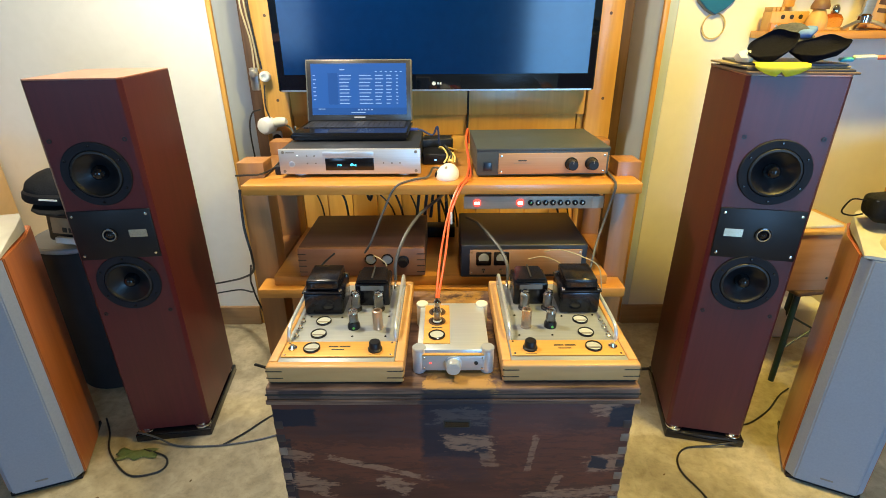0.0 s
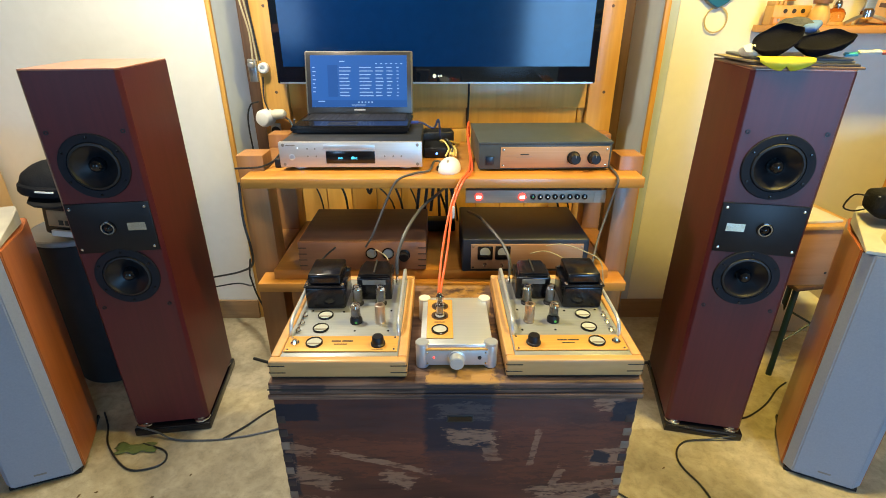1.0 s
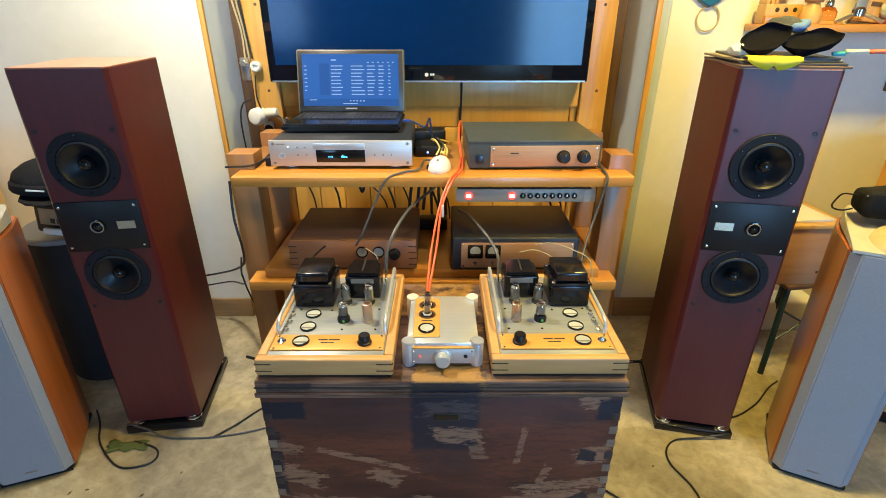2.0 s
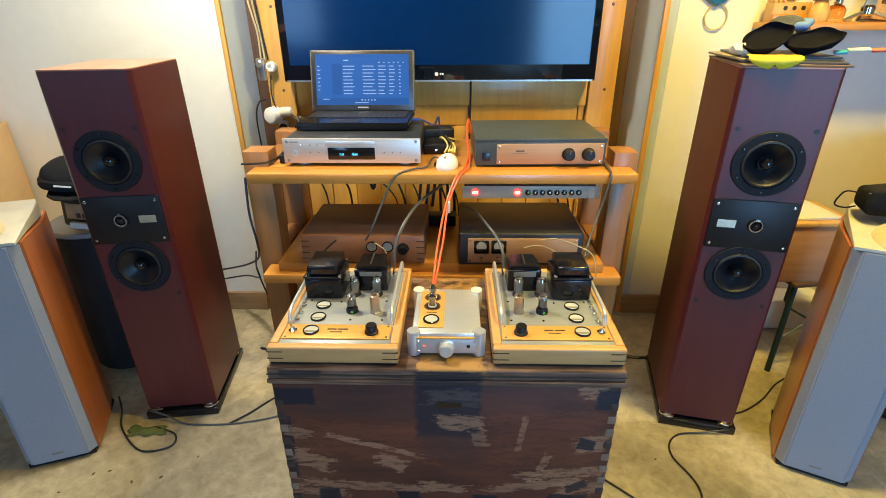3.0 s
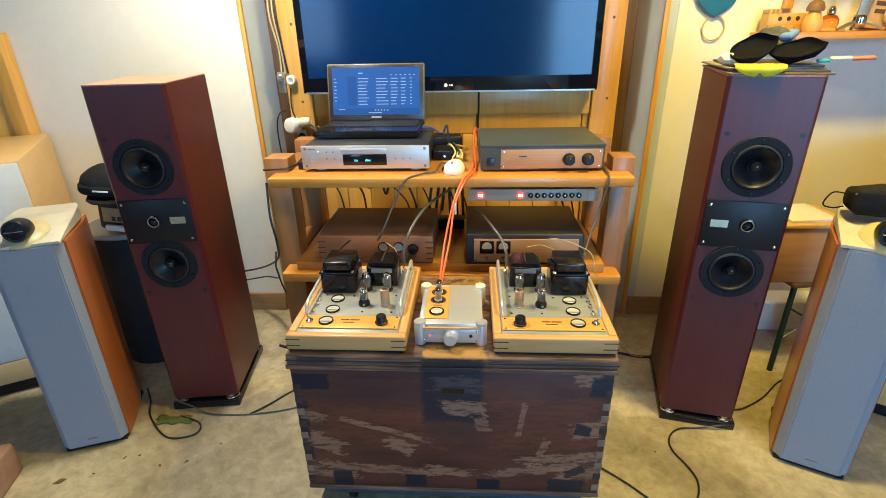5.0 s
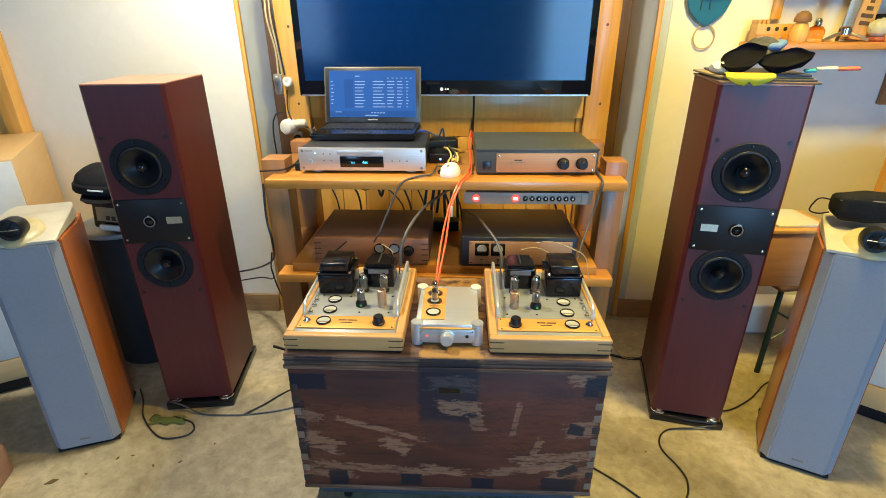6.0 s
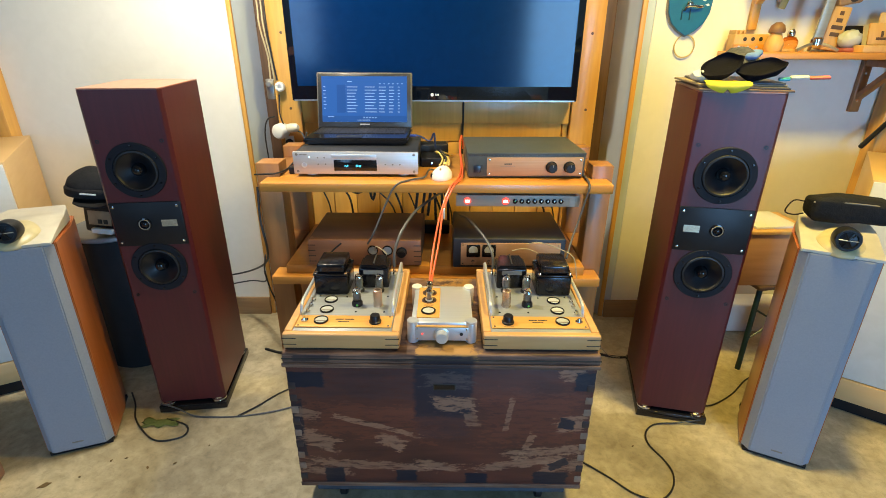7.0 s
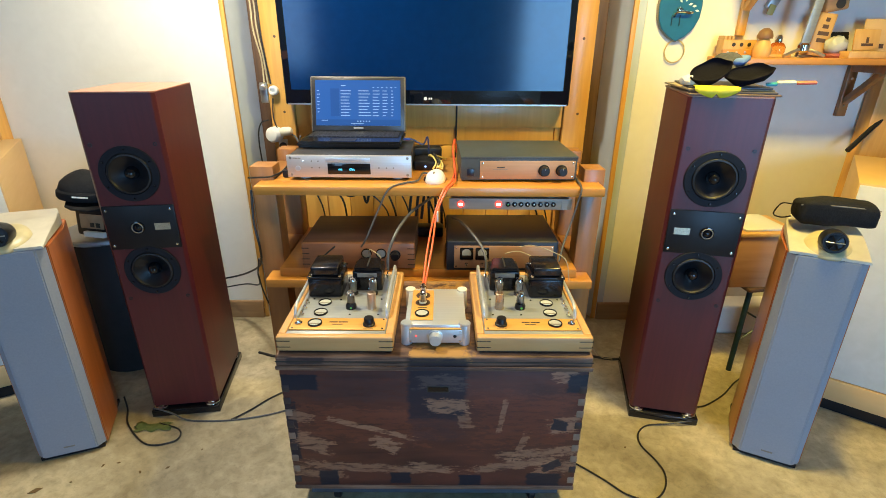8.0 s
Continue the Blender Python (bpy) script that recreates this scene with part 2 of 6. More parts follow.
YELLOW = mat("yellow_card", (0.80, 0.68, 0.03), (0.72, 0.60, 0.02), 0.55, bump=0.02)
TEAL = mat("teal_painted_wood", (0.008, 0.125, 0.24), (0.007, 0.10, 0.20), 0.4, bump=0.04)
STEEL = mat("galvanised_steel", (0.52, 0.52, 0.50), (0.42, 0.42, 0.40), 0.36, metal=0.85, bump=0.04)
GREENSTEEL = mat("dark_green_steel", (0.012, 0.035, 0.032), None, 0.4, metal=0.2, bump=0.02)
ORANGECABLE = mat("orange_red_cable", (0.85, 0.13, 0.035), (0.75, 0.10, 0.03), 0.4, bump=0.0)
BLACKCABLE = mat("black_cable", (0.014, 0.014, 0.014), None, 0.45, bump=0.0)
GREYCABLE = mat("grey_cable", (0.075, 0.075, 0.078), None, 0.45, bump=0.0)
CREAMCABLE = mat("cream_cable", (0.46, 0.38, 0.22), None, 0.5, bump=0.0)
YELLOWCABLE = mat("yellow_plug", (0.62, 0.47, 0.13), None, 0.4, bump=0.0)
# Blue base colour stands in for what the switched-off glass reflects.
TVGLASS = mat("blue_sheen_screen_glass", (0.001, 0.021, 0.100), (0.001, 0.018, 0.088), 0.13, bump=0.0, spec=0.36, rvar=0.01)
TVBEZEL = mat("piano_black_bezel", (0.004, 0.007, 0.014), None, 0.05, bump=0.0, spec=0.5, rvar=0.01)
SCREEN = glow("blue_screen", (0.022, 0.110, 0.41), 0.72)
SCREENDARK = glow("dark_blue_screen", (0.016, 0.080, 0.30), 0.8)
PLATE = mat("satin_metal_plate", (0.72, 0.66, 0.52), (0.64, 0.58, 0.45), 0.22, metal=0.9, bump=0.0)
SCREENTEXT = glow("screen_text", (0.42, 0.62, 1.0), 0.55)
PEWTER = mat("pewter_plastic", (0.16, 0.15, 0.125), (0.12, 0.115, 0.10), 0.35, bump=0.02, fine=200)
KEYCAP = mat("dark_keycap", (0.035, 0.035, 0.038), (0.022, 0.022, 0.025), 0.32, bump=0.0)
CYAN = glow("cyan_display", (0.10, 0.72, 1.0), 2.2)
REDGLOW = glow("red_lit_button", (1.0, 0.05, 0.03), 3.2)
WHITEGLOW = glow("pale_lit_mark", (1.0, 0.80, 0.72), 3.0)
BLUEGLOW = glow("blue_led", (0.10, 0.25, 1.0), 8.0)
METERFACE = mat("pale_meter_face", (0.52, 0.54, 0.50), None, 0.4, bump=0.0)
GLASS = glassy("clear_glass")
MUSHROOM = mat("brown_cap", (0.22, 0.11, 0.05), (0.14, 0.07, 0.03), 0.5, bump=0.1)
LIGHTWOOD = mat("light_craft_wood", (0.66, 0.40, 0.14), (0.55, 0.30, 0.09), 0.45, grain=(10, 10, 2), bump=0.05)
STONE = mat("pinkish_block", (0.40, 0.24, 0.17), (0.30, 0.17, 0.12), 0.8, bump=0.4)
GREENRAG = mat("green_film", (0.07, 0.11, 0.035), (0.15, 0.17, 0.06), 0.3, bump=0.2)
AMBER = glassy("amber_glass", (0.9, 0.42, 0.12), 0.05)
REDPLASTIC = mat("coral_plastic", (0.80, 0.16, 0.09), None, 0.45, bump=0.02)
TURQUOISE = mat("turquoise_film", (0.05, 0.42, 0.58), None, 0.35, bump=0.02)
LEAFDEBRIS = mat("dry_leaf", (0.16, 0.10, 0.035), None, 0.8, bump=0.2)

CANMETAL = mat("coppery_steel", (0.60, 0.48, 0.38), None, 0.28, metal=0.85, bump=0.02)
SELGREY = mat("selector_grey", (0.44, 0.34, 0.25), (0.38, 0.29, 0.21), 0.45, metal=0.1, grain=(1, 60, 60), bump=0.02)
DARKWALL = mat("dim_brown_boards", (0.30, 0.22, 0.15), (0.24, 0.17, 0.11), 0.7, grain=(8, 8, 1), bump=0.05)
CHESTLID = mat("streaked_chest_edge", (0.27, 0.155, 0.10), (0.040, 0.019, 0.016), 0.55, spec=0.3, grain=(2.0, 14, 70), bump=0.3, blotch=7.0, contrast=0.55)
DOLLY = mat("slate_blue_board", (0.045, 0.075, 0.105), (0.030, 0.048, 0.070), 0.6, bump=0.1)
masked_wood("chest_lid", CHESTLID, [
    ((0.015, 0, 0.556), (0.078, 1, 0.014), 0, (0.46, 0.25, 0.06), 1.4, 0.95),
    ((0.007, 0, 0.535), (0.080, 1, 0.020), 0, SOOT, 0.6, 0.85),
    ((-0.34, 0, 0.545), (0.05, 1, 0.010), 0, SOOT, 0.9, 0.7),
])
DRUM = mat("matt_black_drum", (0.022, 0.017, 0.016), None, 0.7, bump=0.1, spec=0.3)
RIM = mat("matt_dark_rim", (0.012, 0.013, 0.019), (0.009, 0.010, 0.014), 0.6, bump=0.05, fine=250, spec=0.22)
CHEST = mat("old_stained_chest_wood", (0.160, 0.049, 0.029), (0.030, 0.014, 0.014), 0.50, spec=0.32, grain=(1.6, 6, 8), bump=0.35, blotch=5.0, contrast=0.95)
masked_wood("chest", CHEST, [
    ((-0.20, 0, 0.330), (0.17, 1, 0.06), 4, RUST, 1.8, 0.55),
    ((0.25, 0, 0.345), (0.13, 1, 0.09), 0, RUST, 1.8, 0.5),
    ((-0.22, 0, 0.46), (0.16, 1, 0.05), 0, (0.07, 0.038, 0.040), 1.6, 0.6),
    ((0.22, 0, 0.47), (0.14, 1, 0.04), 0, (0.08, 0.042, 0.038), 1.6, 0.5),
    ((0.007, 0, 0.445), (0.080, 1, 0.100), 0, SOOT, 0.45, 0.85),
    ((0.020, 0, 0.475), (0.060, 1, 0.020), 0, (0.12, 0.085, 0.075), 2.2, 0.8),
    ((0.035, 0, 0.398), (0.055, 1, 0.024), 0, TAN, 1.5, 0.95),
    ((0.01, 0, 0.315), (0.075, 1, 0.045), 0, (0.05, 0.030, 0.036), 1.0, 0.7),
    ((-0.365, 0, 0.472), (0.052, 1, 0.026), 0, SOOT, 0.7, 0.95),
    ((0.355, 0, 0.493), (0.042, 1, 0.020), 25, TAN, 1.6, 0.95),
    ((0.392, 0, 0.473), (0.034, 1, 0.030), 0, SOOT, 1.0, 0.95),
    ((-0.402, 0, 0.30), (0.020, 1, 0.10), 0, SOOT, 1.2, 0.85),
    ((0.365, 0, 0.330), (0.042, 1, 0.026), -15, TAN, 1.6, 0.95),
    ((0.350, 0, 0.330), (0.022, 1, 0.018), 10, SOOT, 1.4, 0.95),
    ((-0.180, 0, 0.316), (0.108, 1, 0.0085), 17, TAN, 1.5, 1.0),
    ((-0.140, 0, 0.258), (0.040, 1, 0.020), 24, TAN, 1.7, 1.0),
    ((-0.370, 0, 0.355), (0.035, 1, 0.018), 14, TAN, 1.8, 0.8),
    ((-0.345, 0, 0.262), (0.050, 1, 0.026), 24, TAN, 1.9, 0.95),
    ((-0.220, 0, 0.172), (0.180, 1, 0.015), 4, TAN, 2.0, 0.9),
    ((-0.330, 0, 0.145), (0.070, 1, 0.014), 3, TAN, 1.8, 0.9),
    ((-0.010, 0, 0.170), (0.058, 1, 0.014), 9, TAN, 1.6, 0.95),
    ((0.188, 0, 0.355), (0.0075, 1, 0.052), 8, TAN, 1.5, 0.75),
    ((0.245, 0, 0.250), (0.010, 1, 0.045), 18, TAN, 1.6, 0.75),
    ((0.085, 0, 0.345), (0.018, 1, 0.030), -20, TAN, 1.8, 0.7),
    ((0.300, 0, 0.228), (0.100, 1, 0.016), -6, TAN, 1.8, 0.95),
    ((0.240, 0, 0.185), (0.120, 1, 0.014), -10, TAN, 1.9, 0.95),
    ((0.350, 0, 0.175), (0.060, 1, 0.026), -8, TAN, 1.8, 0.95),
    ((0.340, 0, 0.180), (0.030, 1, 0.014), -30, SOOT, 1.6, 0.9),
    ((-0.310, 0, 0.125), (0.028, 1, 0.034), 0, SOOT, 0.9, 0.95),
    ((-0.100, 0, 0.130), (0.030, 1, 0.022), 0, SOOT, 0.9, 0.95),
    ((0.105, 0, 0.122), (0.032, 1, 0.020), 0, SOOT, 1.0, 0.95),
    ((0.320, 0, 0.126), (0.050, 1, 0.024), 0, SOOT, 1.0, 0.95),
    ((-0.21, 0, 0.524), (0.19, 1, 0.004), 0, TAN, 2.4, 0.8),
    ((0.25, 0, 0.524), (0.16, 1, 0.004), 0, TAN, 2.4, 0.7),
    ((-0.08, 0, 0.096), (0.33, 1, 0.004), 0, TAN, 2.4, 0.7),
])

# ---- shape helpers ----


def keep_flat(bm, normals):
    """Marks the faces that lie in the planes of the unrounded body, which are shaded flat."""
    bm.normal_update()
    tag = bm.faces.layers.int.get("flat") or bm.faces.layers.int.new("flat")
    for f in bm.faces:
        if any(f.normal.dot(n) > 0.99995 for n in normals):
            f[tag] = 1


AXES = [Vector(v) for v in ((1, 0, 0), (-1, 0, 0), (0, 1, 0), (0, -1, 0), (0, 0, 1), (0, 0, -1))]


def gbox(x0, x1, y0, y1, z0, z1, bevel=0.0, seg=2, bm=None):
    made = bm or bmesh.new()
    r = bmesh.ops.create_cube(made, size=1.0)
    vs = r["verts"]
    for v in vs:
        v.co = Vector(((x0 + x1) / 2 + v.co.x * (x1 - x0), (y0 + y1) / 2 + v.co.y * (y1 - y0), (z0 + z1) / 2 + v.co.z * (z1 - z0)))
    if bevel:
        es = list({e for v in vs for e in v.link_edges})
        bmesh.ops.bevel(made, geom=es, offset=bevel, segments=seg, affect="EDGES", profile=0.5)
        keep_flat(made, AXES)
    return made


def glathe(profile, centre=(0, 0, 0), axis=(0, 0, 1), seg=28, bm=None, ends=True):
    """A turned body: profile of (radius, height) along axis."""
    made = bm or bmesh.new()
    q = Vector(axis).to_track_quat("Z", "Y").to_matrix()
    c = Vector(centre)
    rings = []
    for r, h in profile:
        if r < 1e-6:
            rings.append([made.verts.new(c + q @ Vector((0, 0, h)))])
        else:
            rings.append([made.verts.new(c + q @ Vector((r * math.cos(2 * math.pi * i / seg), r * math.sin(2 * math.pi * i / seg), h))) for i in range(seg)])
    for a, b in zip(rings, rings[1:]):
        for i in range(seg):
            j = (i + 1) % seg
            vs = ([a[0]] if len(a) == 1 else [a[i], a[j]]) + ([b[0]] if len(b) == 1 else [b[j], b[i]])
            if len(vs) > 2:
                made.faces.new(vs)
    for ring, flip in ((rings[0], True), (rings[-1], False)):
        if ends and len(ring) > 2:
            made.faces.new(ring[::-1] if flip else ring)
    return made


def gcyl(centre, r, h, axis=(0, 0, 1), seg=24, edge=0.0, bm=None):
    e = edge
    prof = [(r - e, 0), (r, e), (r, h - e), (r - e, h)] if e else [(r, 0), (r, h)]
    return glathe(prof, centre, axis, seg, bm)


def gprism(poly, z0, z1, bevel=0.0, bm=None):
    """An upright prism over a plan polygon (counter-clockwise)."""
    made = bm or bmesh.new()
    low = [made.verts.new((x, y, z0)) for x, y in poly]
    top = [made.verts.new((x, y, z1)) for x, y in poly]
    fs = [made.faces.new(low[::-1]), made.faces.new(top)]
    k = len(poly)
    fs += [made.faces.new((low[i], low[(i + 1) % k], top[(i + 1) % k], top[i])) for i in range(k)]
    if bevel:
        made.normal_update()
        bmesh.ops.recalc_face_normals(made, faces=fs)
        planes = [f.normal.copy() for f in fs]
        bmesh.ops.bevel(made, geom=list({e for f in fs for e in f.edges}), offset=bevel, segments=2, affect="EDGES")
        keep_flat(made, planes)
    return made


def smooth_line(points, step=6):
    ps = [Vector(p) for p in points]
    ps = [2 * ps[0] - ps[1]] + ps + [2 * ps[-1] - ps[-2]]
    out = []
    for a, b, c, d in zip(ps, ps[1:], ps[2:], ps[3:]):
        for i in range(step):
            t = i / step
            out.append(0.5 * (2 * b + (c - a) * t + (2 * a - 5 * b + 4 * c - d) * t * t + (3 * b - a - 3 * c + d) * t ** 3))
    return out + [ps[-2]]


def gtube(points, r, seg=8, bm=None, step=6):
    made = bm or bmesh.new()
    line = smooth_line(points, step) if step > 1 else [Vector(p) for p in points]
    rings, side = [], None
    for i, p in enumerate(line):
        way = (line[min(i + 1, len(line) - 1)] - line[max(i - 1, 0)]).normalized()
        if side is None:
            side = way.orthogonal().normalized()
        side = (side - way * side.dot(way)).normalized()
        up = way.cross(side)
        rings.append([made.verts.new(p + r * (math.cos(2 * math.pi * k / seg) * side + math.sin(2 * math.pi * k / seg) * up)) for k in range(seg)])
    for a, b in zip(rings, rings[1:]):
        for k in range(seg):
            made.faces.new((a[k], a[(k + 1) % seg], b[(k + 1) % seg], b[k]))
    made.faces.new(rings[0][::-1])
    made.faces.new(rings[-1])
    return made


def moved(bm, m):
    bmesh.ops.transform(bm, matrix=m, verts=bm.verts)
    return bm


def mesh_of(name, bm, material, smooth=True):
    bmesh.ops.recalc_face_normals(bm, faces=bm.faces)
    me = bpy.data.meshes.new(name)
    tag = bm.faces.layers.int.get("flat")
    for f in bm.faces:
        f.smooth = smooth and not (tag and f[tag])
    bm.to_mesh(me)
    bm.free()
    if smooth:
        me.set_sharp_from_angle(angle=radians(38))
    me.materials.append(material)
    return me


def part(name, bm, material, parent=None, label=""):
    ob = new(name, mesh_of(name, bm, material))
    ob.parent = parent
    return tagged(ob, label)


def thing(name, label, category, m=None, group="", kind=""):
    ob = new(name)
    ob.empty_display_size = 0.05
    ob.matrix_basis = m or Matrix()
    return tagged(ob, label, category, group, kind)


def solid(name, bm, material, label, category, kind="", group="", m=None):
    ob = part(name, bm, material)
    ob.matrix_basis = m or Matrix()
    return tagged(ob, label, category, group, kind)


def text_part(name, words, size, material, parent, m):
    cu = bpy.data.curves.new(name, "FONT")
    cu.body, cu.size, cu.extrude, cu.align_x = words, size, 0.0003, "CENTER"
    tmp = bpy.data.objects.new(name, cu)
    scene.collection.objects.link(tmp)
    me = bpy.data.meshes.new_from_object(tmp.evaluated_get(bpy.context.evaluated_depsgraph_get()))
    bpy.data.objects.remove(tmp)
    me.materials.append(material)
    ob = new(name, me)
    ob.parent, ob.matrix_basis = parent, m
    return ob


# ---- the room ----
WALL_Y, OPEN_L, OPEN_R = 2.108, -0.761, 0.905
floor = solid("floor", gbox(-3.2, 3.2, -3.2, 2.7, -0.12, 0.0), CONCRETE, "worn mottled yellowish concrete floor", "floor", "structure")
ceiling = solid("ceiling", gbox(-3.2, 3.2, -3.2, 2.7, 2.55, 2.67), CEILING, "plain brown boarded ceiling", "ceiling", "structure")
solid("wall_north_1", gbox(-3.0, -0.778, WALL_Y, 2.30, 0, 2.55), PLASTER, "cream plastered wall beside the recess", "wall", "structure")
solid("wall_north_2", gbox(0.955, 3.0, WALL_Y, 2.30, 0, 2.55), PLASTER, "cream plastered wall carrying the shelf and plaque", "wall", "structure")
solid("wall_north_3", gbox(-3.0, 3.0, 2.42, 2.6, 0, 2.55), PLASTER, "plain wall behind the recess panelling", "wall", "structure")
solid("wall_north_4", gbox(OPEN_L, 0.955, WALL_Y, 2.30, 2.3, 2.55), PLASTER, "plaster lintel above the recess", "wall", "structure")
solid("wall_west", gbox(-3.2, -3.0, -3.2, 2.7, 0, 2.55), DARKWALL, "plain brown boarded side wall", "wall", "structure")
solid("wall_east", gbox(3.0, 3.2, -3.2, 2.7, 0, 2.55), DARKWALL, "plain brown boarded side wall", "wall", "structure")
# the wall behind, with two openings to the garden: (x0, x1, sill)
OPENINGS = ((-2.56, -1.64, 0.92), (1.18, 2.30, 0.10))
sb = gbox(-3.0, -2.56, -3.2, -3.0, 0, 2.55)
for x0, x1 in ((-1.64, 1.18), (2.30, 3.0)):
    gbox(x0, x1, -3.2, -3.0, 0, 2.55, bm=sb)
for x0, x1, sill in OPENINGS:
    gbox(x0, x1, -3.2, -3.0, 2.2, 2.55, bm=sb)
    gbox(x0, x1, -3.2, -3.0, 0, sill, bm=sb)
solid("wall_south", sb, DARKWALL, "plain boarded wall with two windows", "wall", "structure")
for i, (x0, x1, sill) in enumerate(OPENINGS):
    w = thing("window_%d" % (i + 1), "timber-framed window to the garden", "window", pose((x0 + x1) / 2, -3.01, sill), kind="structure")
    hw, hh = (x1 - x0) / 2, 2.2 - sill
    fb = gbox(-hw, -hw + 0.04, -0.02, 0.02, 0, hh)
    gbox(hw - 0.04, hw, -0.02, 0.02, 0, hh, bm=fb)
    gbox(-hw, hw, -0.02, 0.02, 0, 0.04, bm=fb)
    gbox(-hw, hw, -0.02, 0.02, hh - 0.04, hh, bm=fb)
    part("window_frame", fb, BROWNWOOD, w)
    for k in (1, 2):
        xb = -hw + 2 * hw * k / 3
        part("glazing_bar", gbox(xb - 0.012, xb + 0.012, -0.012, 0.012, 0.04, hh - 0.04), BROWNWOOD, w)
    part("rail", gbox(-hw + 0.04, hw - 0.04, -0.011, 0.011, 0.50, 0.53), BROWNWOOD, w)
solid("ground", gbox(-40, 40, -60, -3.2, -0.3, -0.2), mat("garden_ground", (0.10, 0.13, 0.05), (0.2, 0.17, 0.10), 0.9, bump=0.2), "grassy ground outside the windows", "ground", "structure")

# grey reveals of the recess, the one to the east splayed
solid("reveal_west", gprism([(-0.777, WALL_Y + 0.002), (OPEN_L, WALL_Y + 0.002), (-0.717, 2.25), (-0.717, 2.30), (-0.777, 2.30)], 0, 2.3), GREYPAINT, "smooth grey-painted splayed recess side", "wall", "structure")
solid("reveal_east", gprism([(OPEN_R, WALL_Y + 0.002), (0.954, WALL_Y + 0.002), (0.954, 2.34), (0.845, 2.34), (0.845, 2.25)], 0, 2.3), GREYPAINT, "smooth grey-painted splayed recess side", "wall", "structure")
solid("trim_west", gbox(OPEN_L - 0.014, OPEN_L + 0.004, WALL_Y - 0.006, WALL_Y + 0.010, 0.0, 2.3, 0.002), PINE_UP, "thin honey-coloured wooden corner bead", "trim", "structure")
solid("trim_east", gbox(OPEN_R - 0.004, OPEN_R + 0.016, WALL_Y - 0.006, WALL_Y + 0.010, 0.0, 2.3, 0.002), PINE_UP, "thin honey-coloured wooden corner bead", "trim", "structure")
solid("baseboard_west", gbox(-2.9, OPEN_L - 0.015, WALL_Y - 0.016, WALL_Y, 0.0, 0.094, 0.003), SKIRT, "brown wooden skirting board", "baseboard", "structure")
solid("baseboard_east", gbox(OPEN_R + 0.018, 2.9, WALL_Y - 0.016, WALL_Y, 0.0, 0.094, 0.003), SKIRT, "brown wooden skirting board", "baseboard", "structure")

# timber lining of the recess: battens, posts and panels
lining = thing("wall_lining", "honey-coloured timber panelling with posts in the recess", "panelling", kind="structure")
for x0, x1 in ((-0.716, -0.600), (0.740, 0.844)):
    part("batten", gbox(x0, x1, 2.25, 2.40, 0, 2.3, 0.002), BROWNWOOD, lining, "dark brown batten")
for x0, x1 in ((-0.637, -0.532), (0.672, 0.776)):
    part("post", gbox(x0, x1, 2.158, 2.40, 0, 2.3, 0.004), PINE_UP, lining)
    for z in (0.62, 1.02, 1.33, 1.60):
        part("knot", glathe([(0.006, 0), (0.005, 0.0008), (0, 0.001)], ((x0 + x1) / 2 + 0.018 * math.sin(z * 19), 2.158, z), (0, -1, 0), 10), BROWNWOOD, lining, "dark knot")
for x0, x1 in ((-0.530, -0.412), (-0.408, 0.184), (0.188, 0.640), (0.644, 0.670)):
    part("panel", gbox(x0, x1, 2.188, 2.26, 0.872, 2.3, 0.003), PANELWOOD, lining)
part("rail", gbox(-0.530, 0.670, 2.176, 2.1875, 0.955, 1.085, 0.003), PANELWOOD, lining)
for i in range(11):
    x0 = -0.530 + i * 0.1092
    part("board", gbox(x0, x0 + 0.106, 2.188 + 0.002 * (i % 2), 2.26, 0.225, 0.869, 0.004), PANELWOOD, lining)
part("rail", gbox(-0.530, 0.670, 2.172, 2.1875, 0.10, 0.22, 0.004), PANELWOOD, lining)

# ---- tall mahogany loudspeakers ----


def cut_out(ob, cutter_bm):
    """Cuts the wells of the drivers out of a cabinet for good."""
    bmesh.ops.recalc_face_normals(cutter_bm, faces=cutter_bm.faces)
    cutter = bpy.data.objects.new("cutter", mesh_of("cutter", cutter_bm, RUBBER, False))
    scene.collection.objects.link(cutter)
    cutter.parent, cutter.matrix_basis = ob.parent, ob.matrix_basis
    mod = ob.modifiers.new("wells", "BOOLEAN")
    mod.operation, mod.object, mod.solver = "DIFFERENCE", cutter, "EXACT"
    bpy.context.view_layer.update()
    me = bpy.data.meshes.new_from_object(ob.evaluated_get(bpy.context.evaluated_depsgraph_get()))
    ob.modifiers.clear()
    me.set_sharp_from_angle(angle=radians(38))
    ob.data = me
    bpy.data.objects.remove(cutter)


